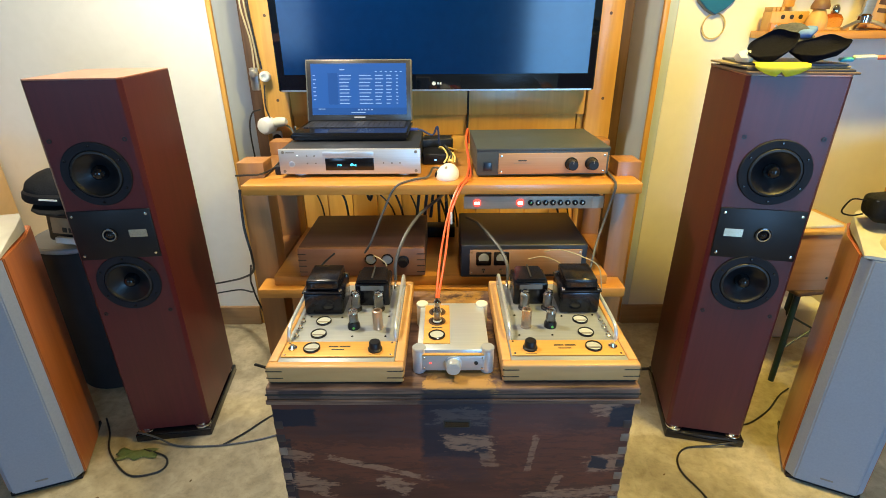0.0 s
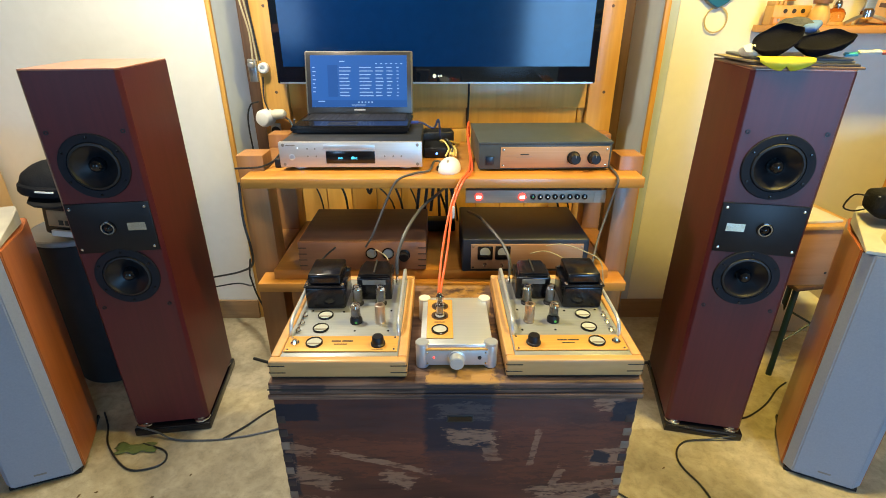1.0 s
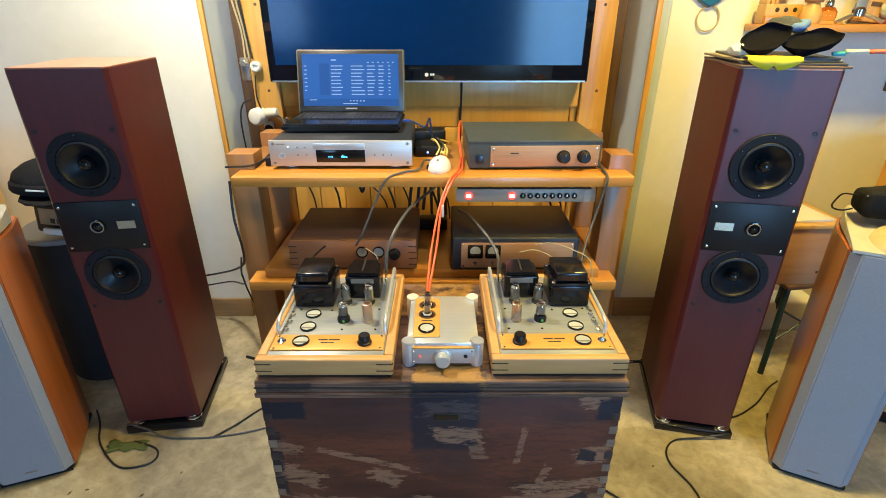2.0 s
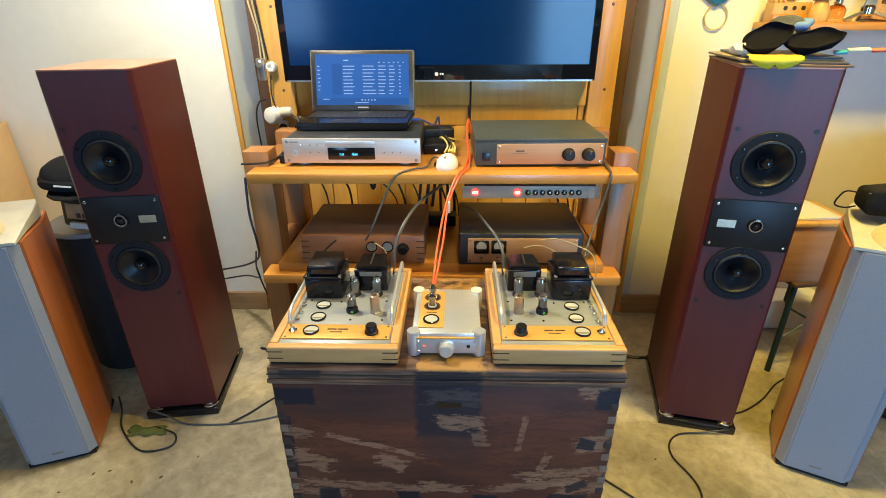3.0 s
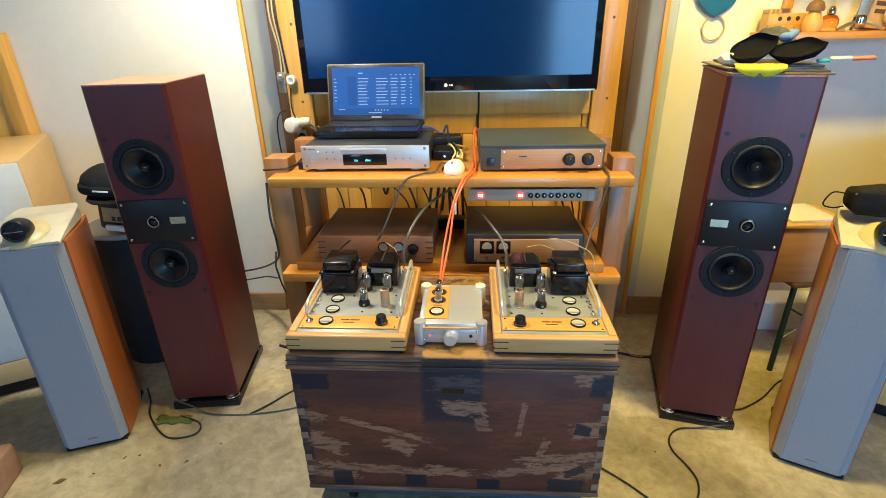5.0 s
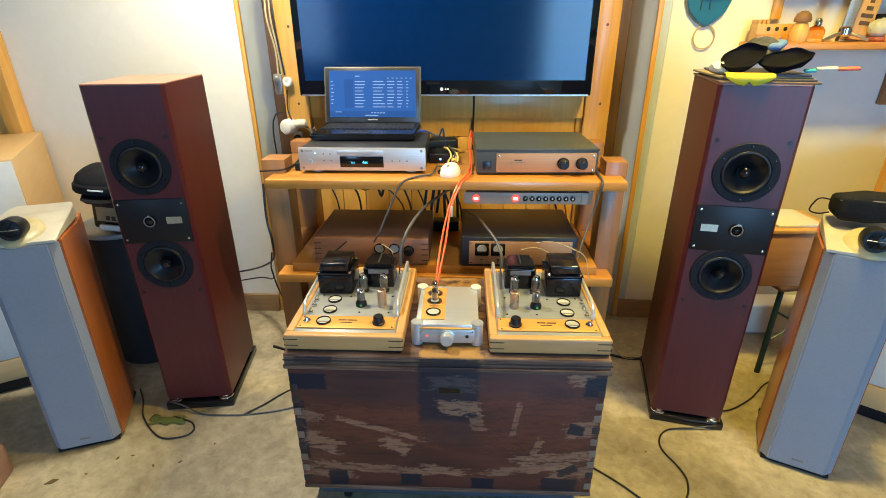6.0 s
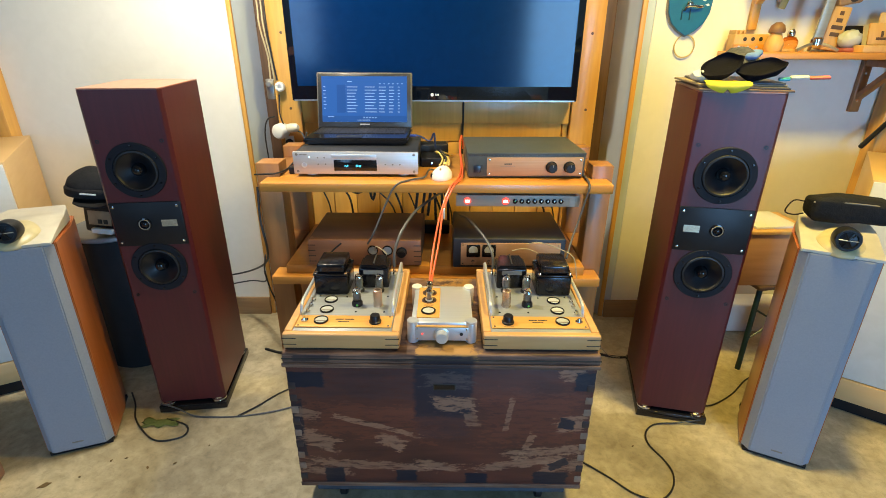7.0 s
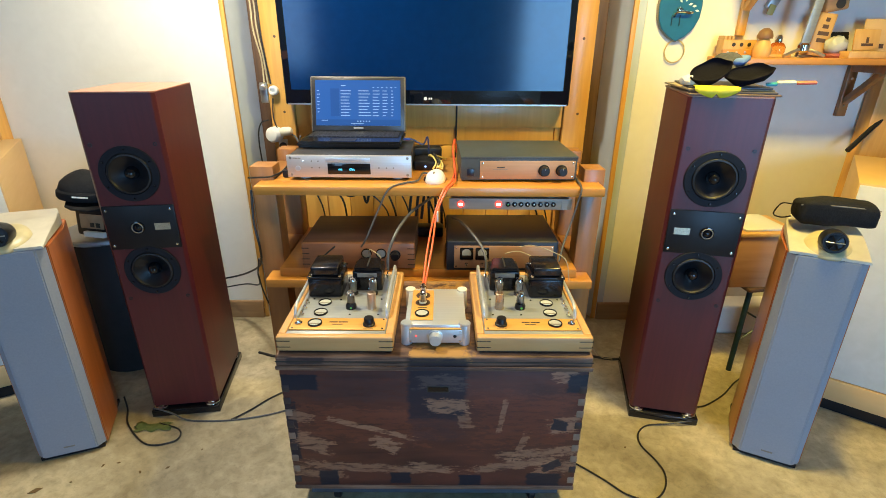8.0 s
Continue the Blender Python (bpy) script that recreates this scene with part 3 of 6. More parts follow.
def tall_speaker(m, side, note):
    """side: +1 where the label sits right of the tweeter, -1 left of it."""
    s = thing("floor_speaker", note, "loudspeaker", m, group="tall loudspeakers")
    W, D, Z0, Z1 = 0.236, 0.335, 0.040, 1.176
    CH = 0.010
    plan = [(-W / 2 + CH, 0), (W / 2 - CH, 0), (W / 2, CH), (W / 2, D), (-W / 2, D), (-W / 2, CH)]
    box_ = part("cabinet", gprism(plan, Z0, Z1 - 0.0042, 0.0012), MAHOGANY, s)
    wells = bmesh.new()
    for z in (0.931, 0.602):
        gcyl((0, 0.06, z), 0.066, 0.12, (0, -1, 0), 40, bm=wells)
    cut_out(box_, wells)
    part("top_panel", gprism(plan, Z1 - 0.004, Z1, 0.001), MAHOGANY_TOP, s, "paler reddish-brown top")
    part("plinth", gbox(-0.120, 0.124, -0.014, D + 0.012, 0.0, 0.029, 0.004), BLACKGLOSS, s, "gloss black plinth")
    for fx in (-0.090, 0.092):
        for fy in (0.016, D - 0.03):
            foot = part("foot", glathe([(0.024, 0), (0.027, 0.003), (0.026, 0.006), (0.018, 0.009), (0.018, 0.0135)], (fx, fy, 0.0285), seg=20), CHROME, s, "chrome foot")
    part("tweeter_plate", gbox(-0.108, 0.108, -0.0045, 0.002, 0.681, 0.829, 0.002), BLACK, s, "black tweeter plate")
    for fx in (-0.096, 0.096):
        for z in (0.695, 0.815):
            part("screw", glathe([(0.0045, 0), (0.004, 0.002), (0, 0.003)], (fx, -0.0045, z), (0, -1, 0), 10), CHROME, s)
    tx = -0.012 * side
    tw = part("tweeter", glathe([(0.021, 0), (0.021, 0.005), (0.016, 0.006), (0.014, 0.002), (0.011, 0.003), (0.007, 0.008), (0, 0.010)], (tx, -0.0045, 0.756), (0, -1, 0), 28), BLACKGLOSS, s)
    part("ring", glathe([(0.0145, 0.0062), (0.0165, 0.0078), (0.018, 0.0062)], (tx, -0.0045, 0.756), (0, -1, 0), 28, ends=False), GREYINK, tw)
    part("label", gbox(0.063 * side - 0.024, 0.063 * side + 0.024, -0.0058, -0.0044, 0.746, 0.769), PLATE, s, "small metal maker's plate")
    for z in (0.931, 0.602):
        w = thing("woofer", "", "", pose(0, 0, z))
        w.parent = s
        part("basket", glathe([(0.088, 0), (0.088, 0.004), (0.086, 0.006), (0.0665, 0.006), (0.0655, 0.002)], (0, 0, 0), (0, -1, 0), 40, ends=False), RIM, w)
        part("surround", glathe([(0.066, 0.003), (0.063, 0.008), (0.058, 0.009), (0.054, 0.0045)], (0, 0, 0), (0, -1, 0), 40, ends=False), RUBBER, w)
        part("cone", glathe([(0.0555, 0.0046), (0.046, -0.003), (0.034, -0.012), (0.020, -0.021)], (0, 0.0, 0), (0, -1, 0), 40, ends=False), BLACKPAPER, w)
        part("phase_plug", glathe([(0.021, -0.021), (0.0195, -0.008), (0.016, 0.002), (0.008, 0.008), (0, 0.0095)], (0, 0, 0), (0, -1, 0), 28), BLACKGLOSS, w)
        for k in range(6):
            a = radians(30 + 60 * k)
            part("screw", glathe([(0.0035, 0), (0.003, 0.002), (0, 0.0025)], (0.078 * math.cos(a), -0.0075, 0.078 * math.sin(a)), (0, -1, 0), 8), BLACKGLOSS, w)
    for z in (1.022, 0.500):
        for fx in (-0.092, 0.092):
            part("grille_socket", glathe([(0.006, 0), (0.006, 0.003), (0.003, 0.003), (0.003, 0.0005), (0, 0.0005)], (fx, 0.001, z), (0, -1, 0), 12), RUBBER, s)
    return s


SP_W = tall_speaker(pose(-0.840, 1.390, 0, 0, 0, 8), 1, "tall narrow mahogany floor speaker with bare top")
SP_E = tall_speaker(pose(0.966, 1.367, 0, 0, 0, -12), -1, "tall narrow mahogany floor speaker with cloth and cards on top")

# ---- grey-grilled loudspeakers ----


def grey_speaker(m, note):
    s = thing("floor_speaker", note, "loudspeaker", m, group="grey-grilled loudspeakers")
    lean = Matrix(((1, 0, 0, 0), (0, 1, 0.030, 0), (0, 0, 1, 0), (0, 0, 0, 1)))
    W, D = 0.205, 0.275
    part("cabinet", moved(gprism([(-W / 2, 0.012), (W / 2, 0.012), (W / 2, 0.17), (W / 2 - 0.02, D), (-W / 2 + 0.02, D), (-W / 2, 0.17)], 0.012, 0.7485, 0.003), lean), CHERRY, s)
    part("grille", moved(gprism([(-W / 2 + 0.002, 0.011), (-W / 2 + 0.026, -0.014), (W / 2 - 0.026, -0.014), (W / 2 - 0.002, 0.011)], 0.016, 0.7465, 0.003), lean), GRILLE, s, "grey cloth grille")
    part("badge", moved(gbox(-0.016, 0.016, -0.0152, -0.0138, 0.042, 0.047), lean), GREYINK, s)
    cap = bmesh.new()
    rows = []
    for i in range(9):
        t = i / 8
        y = -0.012 + t * (D - 0.02)
        z = 0.738 + 0.018 + 0.040 * math.sin(t * math.pi / 2)
        half = W / 2 - 0.004 - (0.02 if t > 0.9 else 0.03 * max(0, t - 0.6))
        rows.append([cap.verts.new((x * half, y + 0.030 * z, zz)) for x, zz in ((-1, z - 0.008 - 0.04 * t), (-1, z - 0.003), (-0.96, z), (0.96, z), (1, z - 0.003), (1, z - 0.008 - 0.04 * t))])
    for a, b in zip(rows, rows[1:]):
        for k in range(5):
            cap.faces.new((a[k], a[k + 1], b[k + 1], b[k]))
        cap.faces.new((a[5], a[0], b[0], b[5]))
    cap.faces.new(rows[0])
    cap.faces.new(rows[-1][::-1])
    c = part("top_cap", cap, SILVERTOP, s, "champagne-silver top cap")
    horn = bmesh.new()
    bmesh.ops.create_icosphere(horn, subdivisions=4, radius=1.0)
    for v in horn.verts:
        wide = 1.0 - 0.35 * max(0.0, v.co.y)
        v.co = Vector((v.co.x * 0.062 * wide, 0.080 + v.co.y * 0.078, 0.764 + 0.030 * max(-0.2, v.co.z) + 0.014 * v.co.y))
    part("tweeter_horn", horn, BEIGE, s, "beige tweeter surround")
    pod = part("tweeter_pod", glathe([(0.030, 0), (0.033, 0.012), (0.033, 0.050), (0.030, 0.056), (0.024, 0.056), (0.022, 0.051), (0.012, 0.053), (0, 0.056)], (0, 0.062, 0.793), (0, -1, 0.12), 32), BLACK, s, "round black tweeter pod")
    for k in range(3):
        a = radians(60 * k)
        d = Vector((math.cos(a), 0, math.sin(a))) * 0.023
        p = Vector((0, 0.0045, 0.800))
        part("guard_bar", gtube([p - d, p + Vector((0, -0.003, 0)), p + d], 0.0016, 6, step=3), STEEL if k == 0 else BLACKGLOSS, pod)
    part("rear_foot", gprism([(-0.075, 0.19), (0.075, 0.19), (0.085, 0.29), (0.03, 0.33), (-0.03, 0.33), (-0.085, 0.29)], 0.0, 0.10, 0.02), RUBBER, s)
    part("base", moved(gbox(-W / 2 + 0.01, W / 2 - 0.01, 0.0, D - 0.02, 0.0, 0.0118), lean), BLACK, s)
    return s


grey_speaker(pose(-1.131, 1.180, 0, 0, 0, 21), "grey-fronted cherry floor speaker with top tweeter")
grey_speaker(pose(1.239, 1.172, 0, 0, 0, -26.5), "grey-fronted cherry floor speaker under a black pouch")

# ---- old wooden chest ----
CX, CY = 0.1125, 1.186
chest = thing("wooden_chest", "old dark-stained scuffed wooden chest on castors", "chest", pose(CX, CY, 0))
HW, HD = 0.4155, 0.220
part("body", gbox(-HW + 0.003, HW - 0.003, -HD, HD, 0.090, 0.512, 0.004), CHEST, chest)
part("lid", gbox(-HW - 0.002, HW + 0.002, -HD - 0.004, HD, 0.5155, 0.560, 0.007, 3), CHESTLID, chest, "worn chest lid")
part("lid_groove", gbox(-HW - 0.0025, HW + 0.0025, -HD - 0.0048, -HD - 0.0035, 0.5405, 0.5440), INK, chest, "dark groove")
part("lid_strip", gbox(-HW - 0.003, HW + 0.003, -HD - 0.009, -HD - 0.0035, 0.517, 0.531, 0.003), CHESTLID, chest)
part("lock_slot", gbox(-0.021, 0.041, -HD - 0.0012, -HD + 0.004, 0.442, 0.464, 0.001), INK, chest, "dark lock slot")
part("lock_backing", gbox(-0.017, 0.037, -HD - 0.0022, -HD - 0.0013, 0.446, 0.460), BLACKGLOSS, chest)
part("bottom_board", gbox(-HW + 0.001, HW - 0.001, -HD - 0.003, HD - 0.002, 0.086, 0.102, 0.004), CHESTLID, chest)
JOINT = [mat("joint_wood_%s" % nm, a, b, 0.6, grain=(8, 8, 8), bump=0.2) for nm, a, b in (("pale", (0.30, 0.20, 0.135), (0.19, 0.115, 0.075)), ("dark", (0.055, 0.03, 0.025), (0.03, 0.02, 0.02)))]
for sx in (-1, 1):
    for k in range(9):
        z = 0.112 + k * 0.041
        part("finger_joint", gbox(sx * (HW - 0.0135) - 0.0105, sx * (HW - 0.0135) + 0.0108, -HD - 0.0016, -HD + 0.02, z, z + 0.024, 0.003), JOINT[(1, 0, 0, 1, 0, 1, 0, 1, 1)[k] if sx < 0 else (0, 1, 0, 0, 0, 1, 0, 0, 1)[k]], chest)
for sx in (-0.30, 0.30):
    for sy in (-0.165, 0.165):
        c = part("castor", glathe([(0.024, -0.011), (0.028, -0.008), (0.028, 0.008), (0.024, 0.011)], (sx, sy, 0.028), (1, 0, 0), 24), RUBBER, chest)
        part("fork", gbox(sx - 0.017, sx + 0.017, sy - 0.016, sy + 0.016, 0.058, 0.0855, 0.003), STEEL, c)
part("dolly_board", gbox(-0.37, 0.37, -0.212, 0.19, 0.0600, 0.0855, 0.003), DOLLY, chest, "slate-blue dolly board")

# ---- valve power amplifiers ----


def power_amp(m, k, note):
    """k: +1 with the control knob to the right, -1 mirrored."""
    a = thing("valve_amplifier", note, "amplifier", m, group="valve power amplifiers")
    X = 0.152

    def bx(x0, x1, *rest):
        return gbox(min(k * x0, k * x1), max(k * x0, k * x1), *rest)

    # wooden frame: four rails round the chassis plate
    part("front_rail", gbox(-X, X, 0, 0.021, 0.006, 0.050, 0.005, 3), MAPLE, a)
    part("back_rail", gbox(-X, X, 0.380, 0.400, 0.006, 0.050, 0.005, 3), MAPLE, a)
    for sx in (-1, 1):
        part("side_rail", gbox(min(sx * X, sx * (X - 0.021)), max(sx * X, sx * (X - 0.021)), 0.0212, 0.3798, 0.006, 0.0497, 0.004, 3), MAPLE, a)
        for z in (0.0185, 0.0365):
            part("spline", gbox(min(sx * X, sx * (X - 0.036)) - 0.0004, max(sx * X, sx * (X - 0.036)) + 0.0004, -0.0006, 0.012, z, z + 0.0024), WALNUT_LINE, a)
        for fy in (0.04, 0.36):
            part("rubber_foot", gcyl((sx * 0.12, fy, 0.0), 0.014, 0.006), RUBBER, a)
    part("chassis_plate", gbox(-X + 0.0215, X - 0.0215, 0.0215, 0.3795, 0.010, 0.0475, 0.001), CHASSIS, a)
    part("base_plate", gbox(-X + 0.004, X - 0.004, 0.004, 0.396, 0.0035, 0.0058), BLACK, a)
    Z = 0.0476
    gp = part("control_panel", gbox(-0.128, 0.128, 0.036, 0.094, Z, Z + 0.004, 0.001), GOLD, a, "gold-coloured control panel")
    for sx in (-0.120, 0.120):
        for y in (0.042, 0.088):
            part("screw", glathe([(0.003, 0), (0.002, 0.0015), (0, 0.002)], (sx, y, Z + 0.004), seg=8), CHROME, gp)
    for n, (x0, x1, y, h) in enumerate(((-0.022, 0.000, 0.071, 0.005), (0.003, 0.028, 0.071, 0.005), (-0.014, 0.016, 0.060, 0.0036))):
        part("lettering", gbox(x0 - 0.004, x1 - 0.004, y, y + h, Z + 0.004, Z + 0.0043), INK, gp)
    kn = part("knob", glathe([(0.0165, 0), (0.0165, 0.004), (0.014, 0.006), (0.0132, 0.020), (0.0115, 0.022), (0, 0.022)], (k * 0.083, 0.062, Z + 0.004), seg=28), BLACK, a, "black knob")
    part("knob_scale", gbox(k * 0.083 - 0.013, k * 0.083 + 0.013, 0.0405, 0.0415, Z + 0.004, Z + 0.0043), INK, gp)
    def meter(x, y, z):
        r = part("meter", glathe([(0.0195, 0), (0.0195, 0.0035), (0.0185, 0.005), (0.0168, 0.0045), (0.0168, 0.001)], (x, y, z), seg=32), BLACKGLOSS, a, "round meter with black rim")
        part("dial", glathe([(0.0169, 0.0008), (0.0167, 0.0022), (0, 0.0022)], (x, y, z), seg=28), METERFACE, r, "pale dial")
        part("dial_cover", gbox(x - 0.0145, x + 0.0145, y - 0.0075, y - 0.0030, z + 0.0023, z + 0.0032), GREYINK, r)
    meter(-k * 0.064, 0.066, Z + 0.0041)
    meter(-k * 0.063, 0.130, Z)
    meter(-k * 0.063, 0.187, Z)
    part("selector", glathe([(0.010, 0), (0.010, 0.003), (0.007, 0.004), (0.0045, 0.010), (0, 0.010)], (-k * 0.108, 0.066, Z + 0.004), seg=12), CHROME, a, "small chrome selector")
    for y in (0.115, 0.150, 0.180):
        part("terminal", glathe([(0.006, 0), (0.006, 0.005), (0.004, 0.006), (0.004, 0.012), (0, 0.013)], (-k * 0.112, y, Z), seg=12), CHROME, a)
    # side handles: silver rods that dip to the plate at their front
    for sx in (-1, 1):
        hx = sx * 0.1265
        part("handle", gtube([(hx, 0.102, Z - 0.002), (hx, 0.106, Z + 0.016), (hx, 0.122, Z + 0.030), (hx, 0.170, Z + 0.034), (hx, 0.290, Z + 0.036), (hx, 0.362, Z + 0.036), (hx, 0.376, Z + 0.026), (hx, 0.378, Z - 0.002)], 0.0045, 10), SILVER, a, "silver side handle")
    # transformers
    t = thing("transformer", "", "", pose(-k * 0.068, 0.272, Z))
    t.parent = a
    part("bell", gbox(-0.050, 0.050, -0.052, 0.052, 0, 0.062, 0.006, 3), TRANSFORMER, t)
    part("lamination", gbox(-0.052, 0.052, -0.054, 0.054, 0.0625, 0.0665, 0.001), TRANSFORMER, t)
    part("upper_bell", gbox(-0.041, 0.041, -0.047, 0.050, 0.067, 0.096, 0.006, 3), TRANSFORMER, t)
    for sx in (-0.044, 0.044):
        for sy in (-0.046, 0.046):
            part("bolt", glathe([(0.0055, 0), (0.0055, 0.004), (0.003, 0.006), (0, 0.006)], (sx, sy, 0.0666), seg=10), CHROME, t)
    part("shine_label", gbox(-0.028, 0.028, -0.0480, -0.0468, 0.075, 0.087), BLACKGLOSS, t)
    o = thing("transformer", "", "", pose(k * 0.052, 0.306, Z))
    o.parent = a
    part("bell", gbox(-0.045, 0.045, -0.042, 0.042, 0, 0.066, 0.005, 3), TRANSFORMER, o)
    part("cover", gprism([(-0.042, -0.042), (0.042, -0.042), (0.034, 0.042), (-0.034, 0.042)], 0.0665, 0.076, 0.004), TRANSFORMER, o)
    part("nameplate", gbox(-0.030, 0.030, -0.0432, -0.0418, 0.047, 0.060), GREYINK, o, "grey nameplate strip")
    part("strap", gbox(-0.002, 0.002, -0.03, 0.043, 0.0762, 0.0785), INK, o)
    # valves
    def valve(x, y, r, h, socket, sm):
        v = thing("valve", "", "", pose(x, y, Z))
        v.parent = a
        part("socket", glathe([(r + 0.003, 0), (r + 0.003, socket * 0.6), (r - 0.001, socket), (0, socket)], seg=20), sm, v)
        part("envelope", glathe([(r - 0.0015, socket), (r, socket + 0.004), (r, h - 0.012), (r * 0.86, h - 0.004), (r * 0.35, h), (0, h + 0.002)], seg=20), GLASS, v, "clear glass envelope")
        part("getter", glathe([(r * 0.90, h - 0.013), (r * 0.80, h - 0.006), (r * 0.3, h - 0.0025), (0, h - 0.002)], seg=18), CHROME, v, "silvered top")
        part("plate", gbox(-r * 0.5, r * 0.5, -r * 0.35, r * 0.35, socket + 0.002, h - 0.016, 0.001), GREYINK, v)
        return v
    valve(k * 0.010, 0.246, 0.0125, 0.057, 0.006, BLACK)
    valve(k * 0.070, 0.246, 0.0125, 0.057, 0.006, BLACK)
    vc = valve(k * 0.018, 0.160, 0.0125, 0.055, 0.016, BLACK)
    part("dot", gcyl((0.002, -0.0155, 0.007), 0.0032, 0.001, (0, -1, 0), 12), mat("green_dot", (0.12, 0.5, 0.06), None, 0.5, bump=0), vc)
    part("valve_can", glathe([(0.0135, 0), (0.0135, 0.003), (0.0125, 0.004), (0.0125, 0.050), (0.011, 0.051), (0.0075, 0.051), (0.0075, 0.035), (0, 0.035)], (k * 0.078, 0.158, Z), seg=24), CANMETAL, a, "open-topped metal valve screen")
    for x, y in ((-0.10, 0.21), (0.10, 0.12), (0.02, 0.12), (0.10, 0.21), (-0.02, 0.205)):
        part("screw", glathe([(0.003, 0), (0.0025, 0.0015), (0, 0.002)], (k * x, y, Z), seg=8), BLACKGLOSS, a)
    for i, x in enumerate((0.085, 0.105)):
        part("rear_terminal", glathe([(0.006, 0), (0.006, 0.014), (0.004, 0.016), (0.004, 0.024), (0, 0.025)], (k * x, 0.352, Z), seg=12), CHROME, a)
    return a


ZC = 0.5602
power_amp(pose(-0.148, 0.973, ZC), 1, "valve power amplifier in a maple frame, knob beside the silver box")
power_amp(pose(0.375, 0.976, ZC), -1, "valve power amplifier in a maple frame, mirrored layout")

# ---- small silver valve preamplifier between them ----
pre = thing("preamplifier", "small silver valve preamplifier on the chest", "amplifier", pose(0.1145, 1.012, ZC))
part("case", gbox(-0.082, 0.082, 0.006, 0.215, 0.008, 0.0615, 0.003), SILVER, pre)
part("front_plate", gbox(-0.074, 0.074, -0.001, 0.0055, 0.010, 0.050, 0.001), CDSILVER, pre)
part("gold_trim", gbox(-0.074, 0.074, -0.0008, 0.0055, 0.0503, 0.0535), GOLD, pre)
for sx in (-0.078, 0.078):
    for y in (0.012, 0.206):
        p = part("corner_post", glathe([(0.0145, 0.0), (0.0150, 0.003), (0.0150, 0.056), (0.0145, 0.058)], (sx, y, 0.002), seg=28), SILVER, pre)
        part("post_cap", glathe([(0.0150, 0), (0.0155, 0.002), (0.0155, 0.005), (0.0140, 0.0068), (0, 0.0068)], (sx, y, 0.060), seg=28), CREAM if y > 0.1 else SILVER, p, "round cap")
part("knob", glathe([(0.020, 0), (0.020, 0.003), (0.0165, 0.004), (0.016, 0.022), (0.014, 0.024), (0, 0.024)], (0, -0.0012, 0.030), (0, -1, 0), 36), SILVER, pre, "chrome volume knob")
part("power_led", glathe([(0.0024, 0), (0.002, 0.0015), (0, 0.002)], (-0.052, -0.0012, 0.031), (0, -1, 0), 10), REDGLOW, pre, "red power light")
part("socket", glathe([(0.0045, 0), (0.0045, 0.002), (0.0022, 0.002), (0.0022, 0.0005), (0, 0.0005)], (0.052, -0.0012, 0.031), (0, -1, 0), 14), INK, pre)
for sx in (-0.066, 0.066):
    for z in (0.016, 0.044):
        part("screw", glathe([(0.0028, 0), (0.002, 0.0014), (0, 0.0018)], (sx, -0.0012, z), (0, -1, 0), 8), CHROME, pre)
pg = part("top_panel", gbox(-0.069, -0.007, 0.028, 0.198, 0.0617, 0.0645, 0.001), GOLD, pre, "gold-coloured top panel")
r = part("meter", glathe([(0.020, 0), (0.020, 0.003), (0.018, 0.0045), (0.016, 0.004), (0.016, 0.001)], (-0.038, 0.060, 0.0646), seg=32), BLACKGLOSS, pre, "round meter")
part("dial", glathe([(0.0162, 0.0008), (0.016, 0.002), (0, 0.002)], (-0.038, 0.060, 0.0646), seg=28), METERFACE, r, "pale dial")
part("lettering", gbox(-0.051, -0.025, 0.091, 0.0945, 0.0646, 0.0649), INK, pg)
for y in (0.122, 0.165):
    part("vent_ring", glathe([(0.021, 0), (0.021, 0.0006), (0.015, 0.0006), (0.015, 0)], (-0.038, y, 0.0646), seg=28), BROWNWOOD, pg)
    v = thing("valve", "", "", pose(-0.038, y, 0.0646))
    v.parent = pre
    part("socket", gcyl((0, 0, 0), 0.011, 0.005, edge=0.001), CREAM, v)
    part("envelope", glathe([(0.009, 0.005), (0.0095, 0.008), (0.0095, 0.030), (0.007, 0.037), (0.002, 0.040), (0, 0.042)], seg=18), GLASS, v, "clear glass envelope")
    part("getter", glathe([(0.0085, 0.030), (0.0063, 0.035), (0.0015, 0.0385), (0, 0.039)], seg=16), CHROME, v, "silvered top")
    part("plate", gbox(-0.004, 0.004, -0.003, 0.003, 0.007, 0.026), STEEL, v)

# ---- the pine rack ----
rack = thing("hifi_rack", "honey-coloured varnished pine rack with two open shelves", "rack", pose(0.088, 1.51, 0))
RX0, RX1 = -0.642, 0.618
for x0, x1, y0 in ((RX0, RX0 + 0.084, 0.095), (RX1 - 0.074, RX1, 0.085)):
    part("front_post", gbox(x0, x1, y0, y0 + 0.085, 0, 0.905, 0.004), RACKPOST, rack)
for x0, x1 in ((RX0 + 0.004, RX0 + 0.080), (RX1 - 0.072, RX1 - 0.002)):
    part("rear_post", gbox(x0, x1, 0.400, 0.475, 0, 0.905, 0.004), RACKPOST, rack)
part("shelf_nosing", gbox(-0.600, 0.598, 0.0, 0.084, 0.828, 0.860, 0.004), PINE, rack)
part("shelf_board", gbox(RX0 + 0.086, RX1 - 0.076, 0.0845, 0.47, 0.830, 0.8595, 0.003), PINE, rack)
part("front_rail", gbox(-0.604, 0.596, 0.002, 0.084, 0.474, 0.507, 0.003), PINE, rack)
part("shelf_board", gbox(RX0 + 0.086, RX1 - 0.076, 0.0300, 0.47, 0.5075, 0.5405, 0.003), PINE, rack)
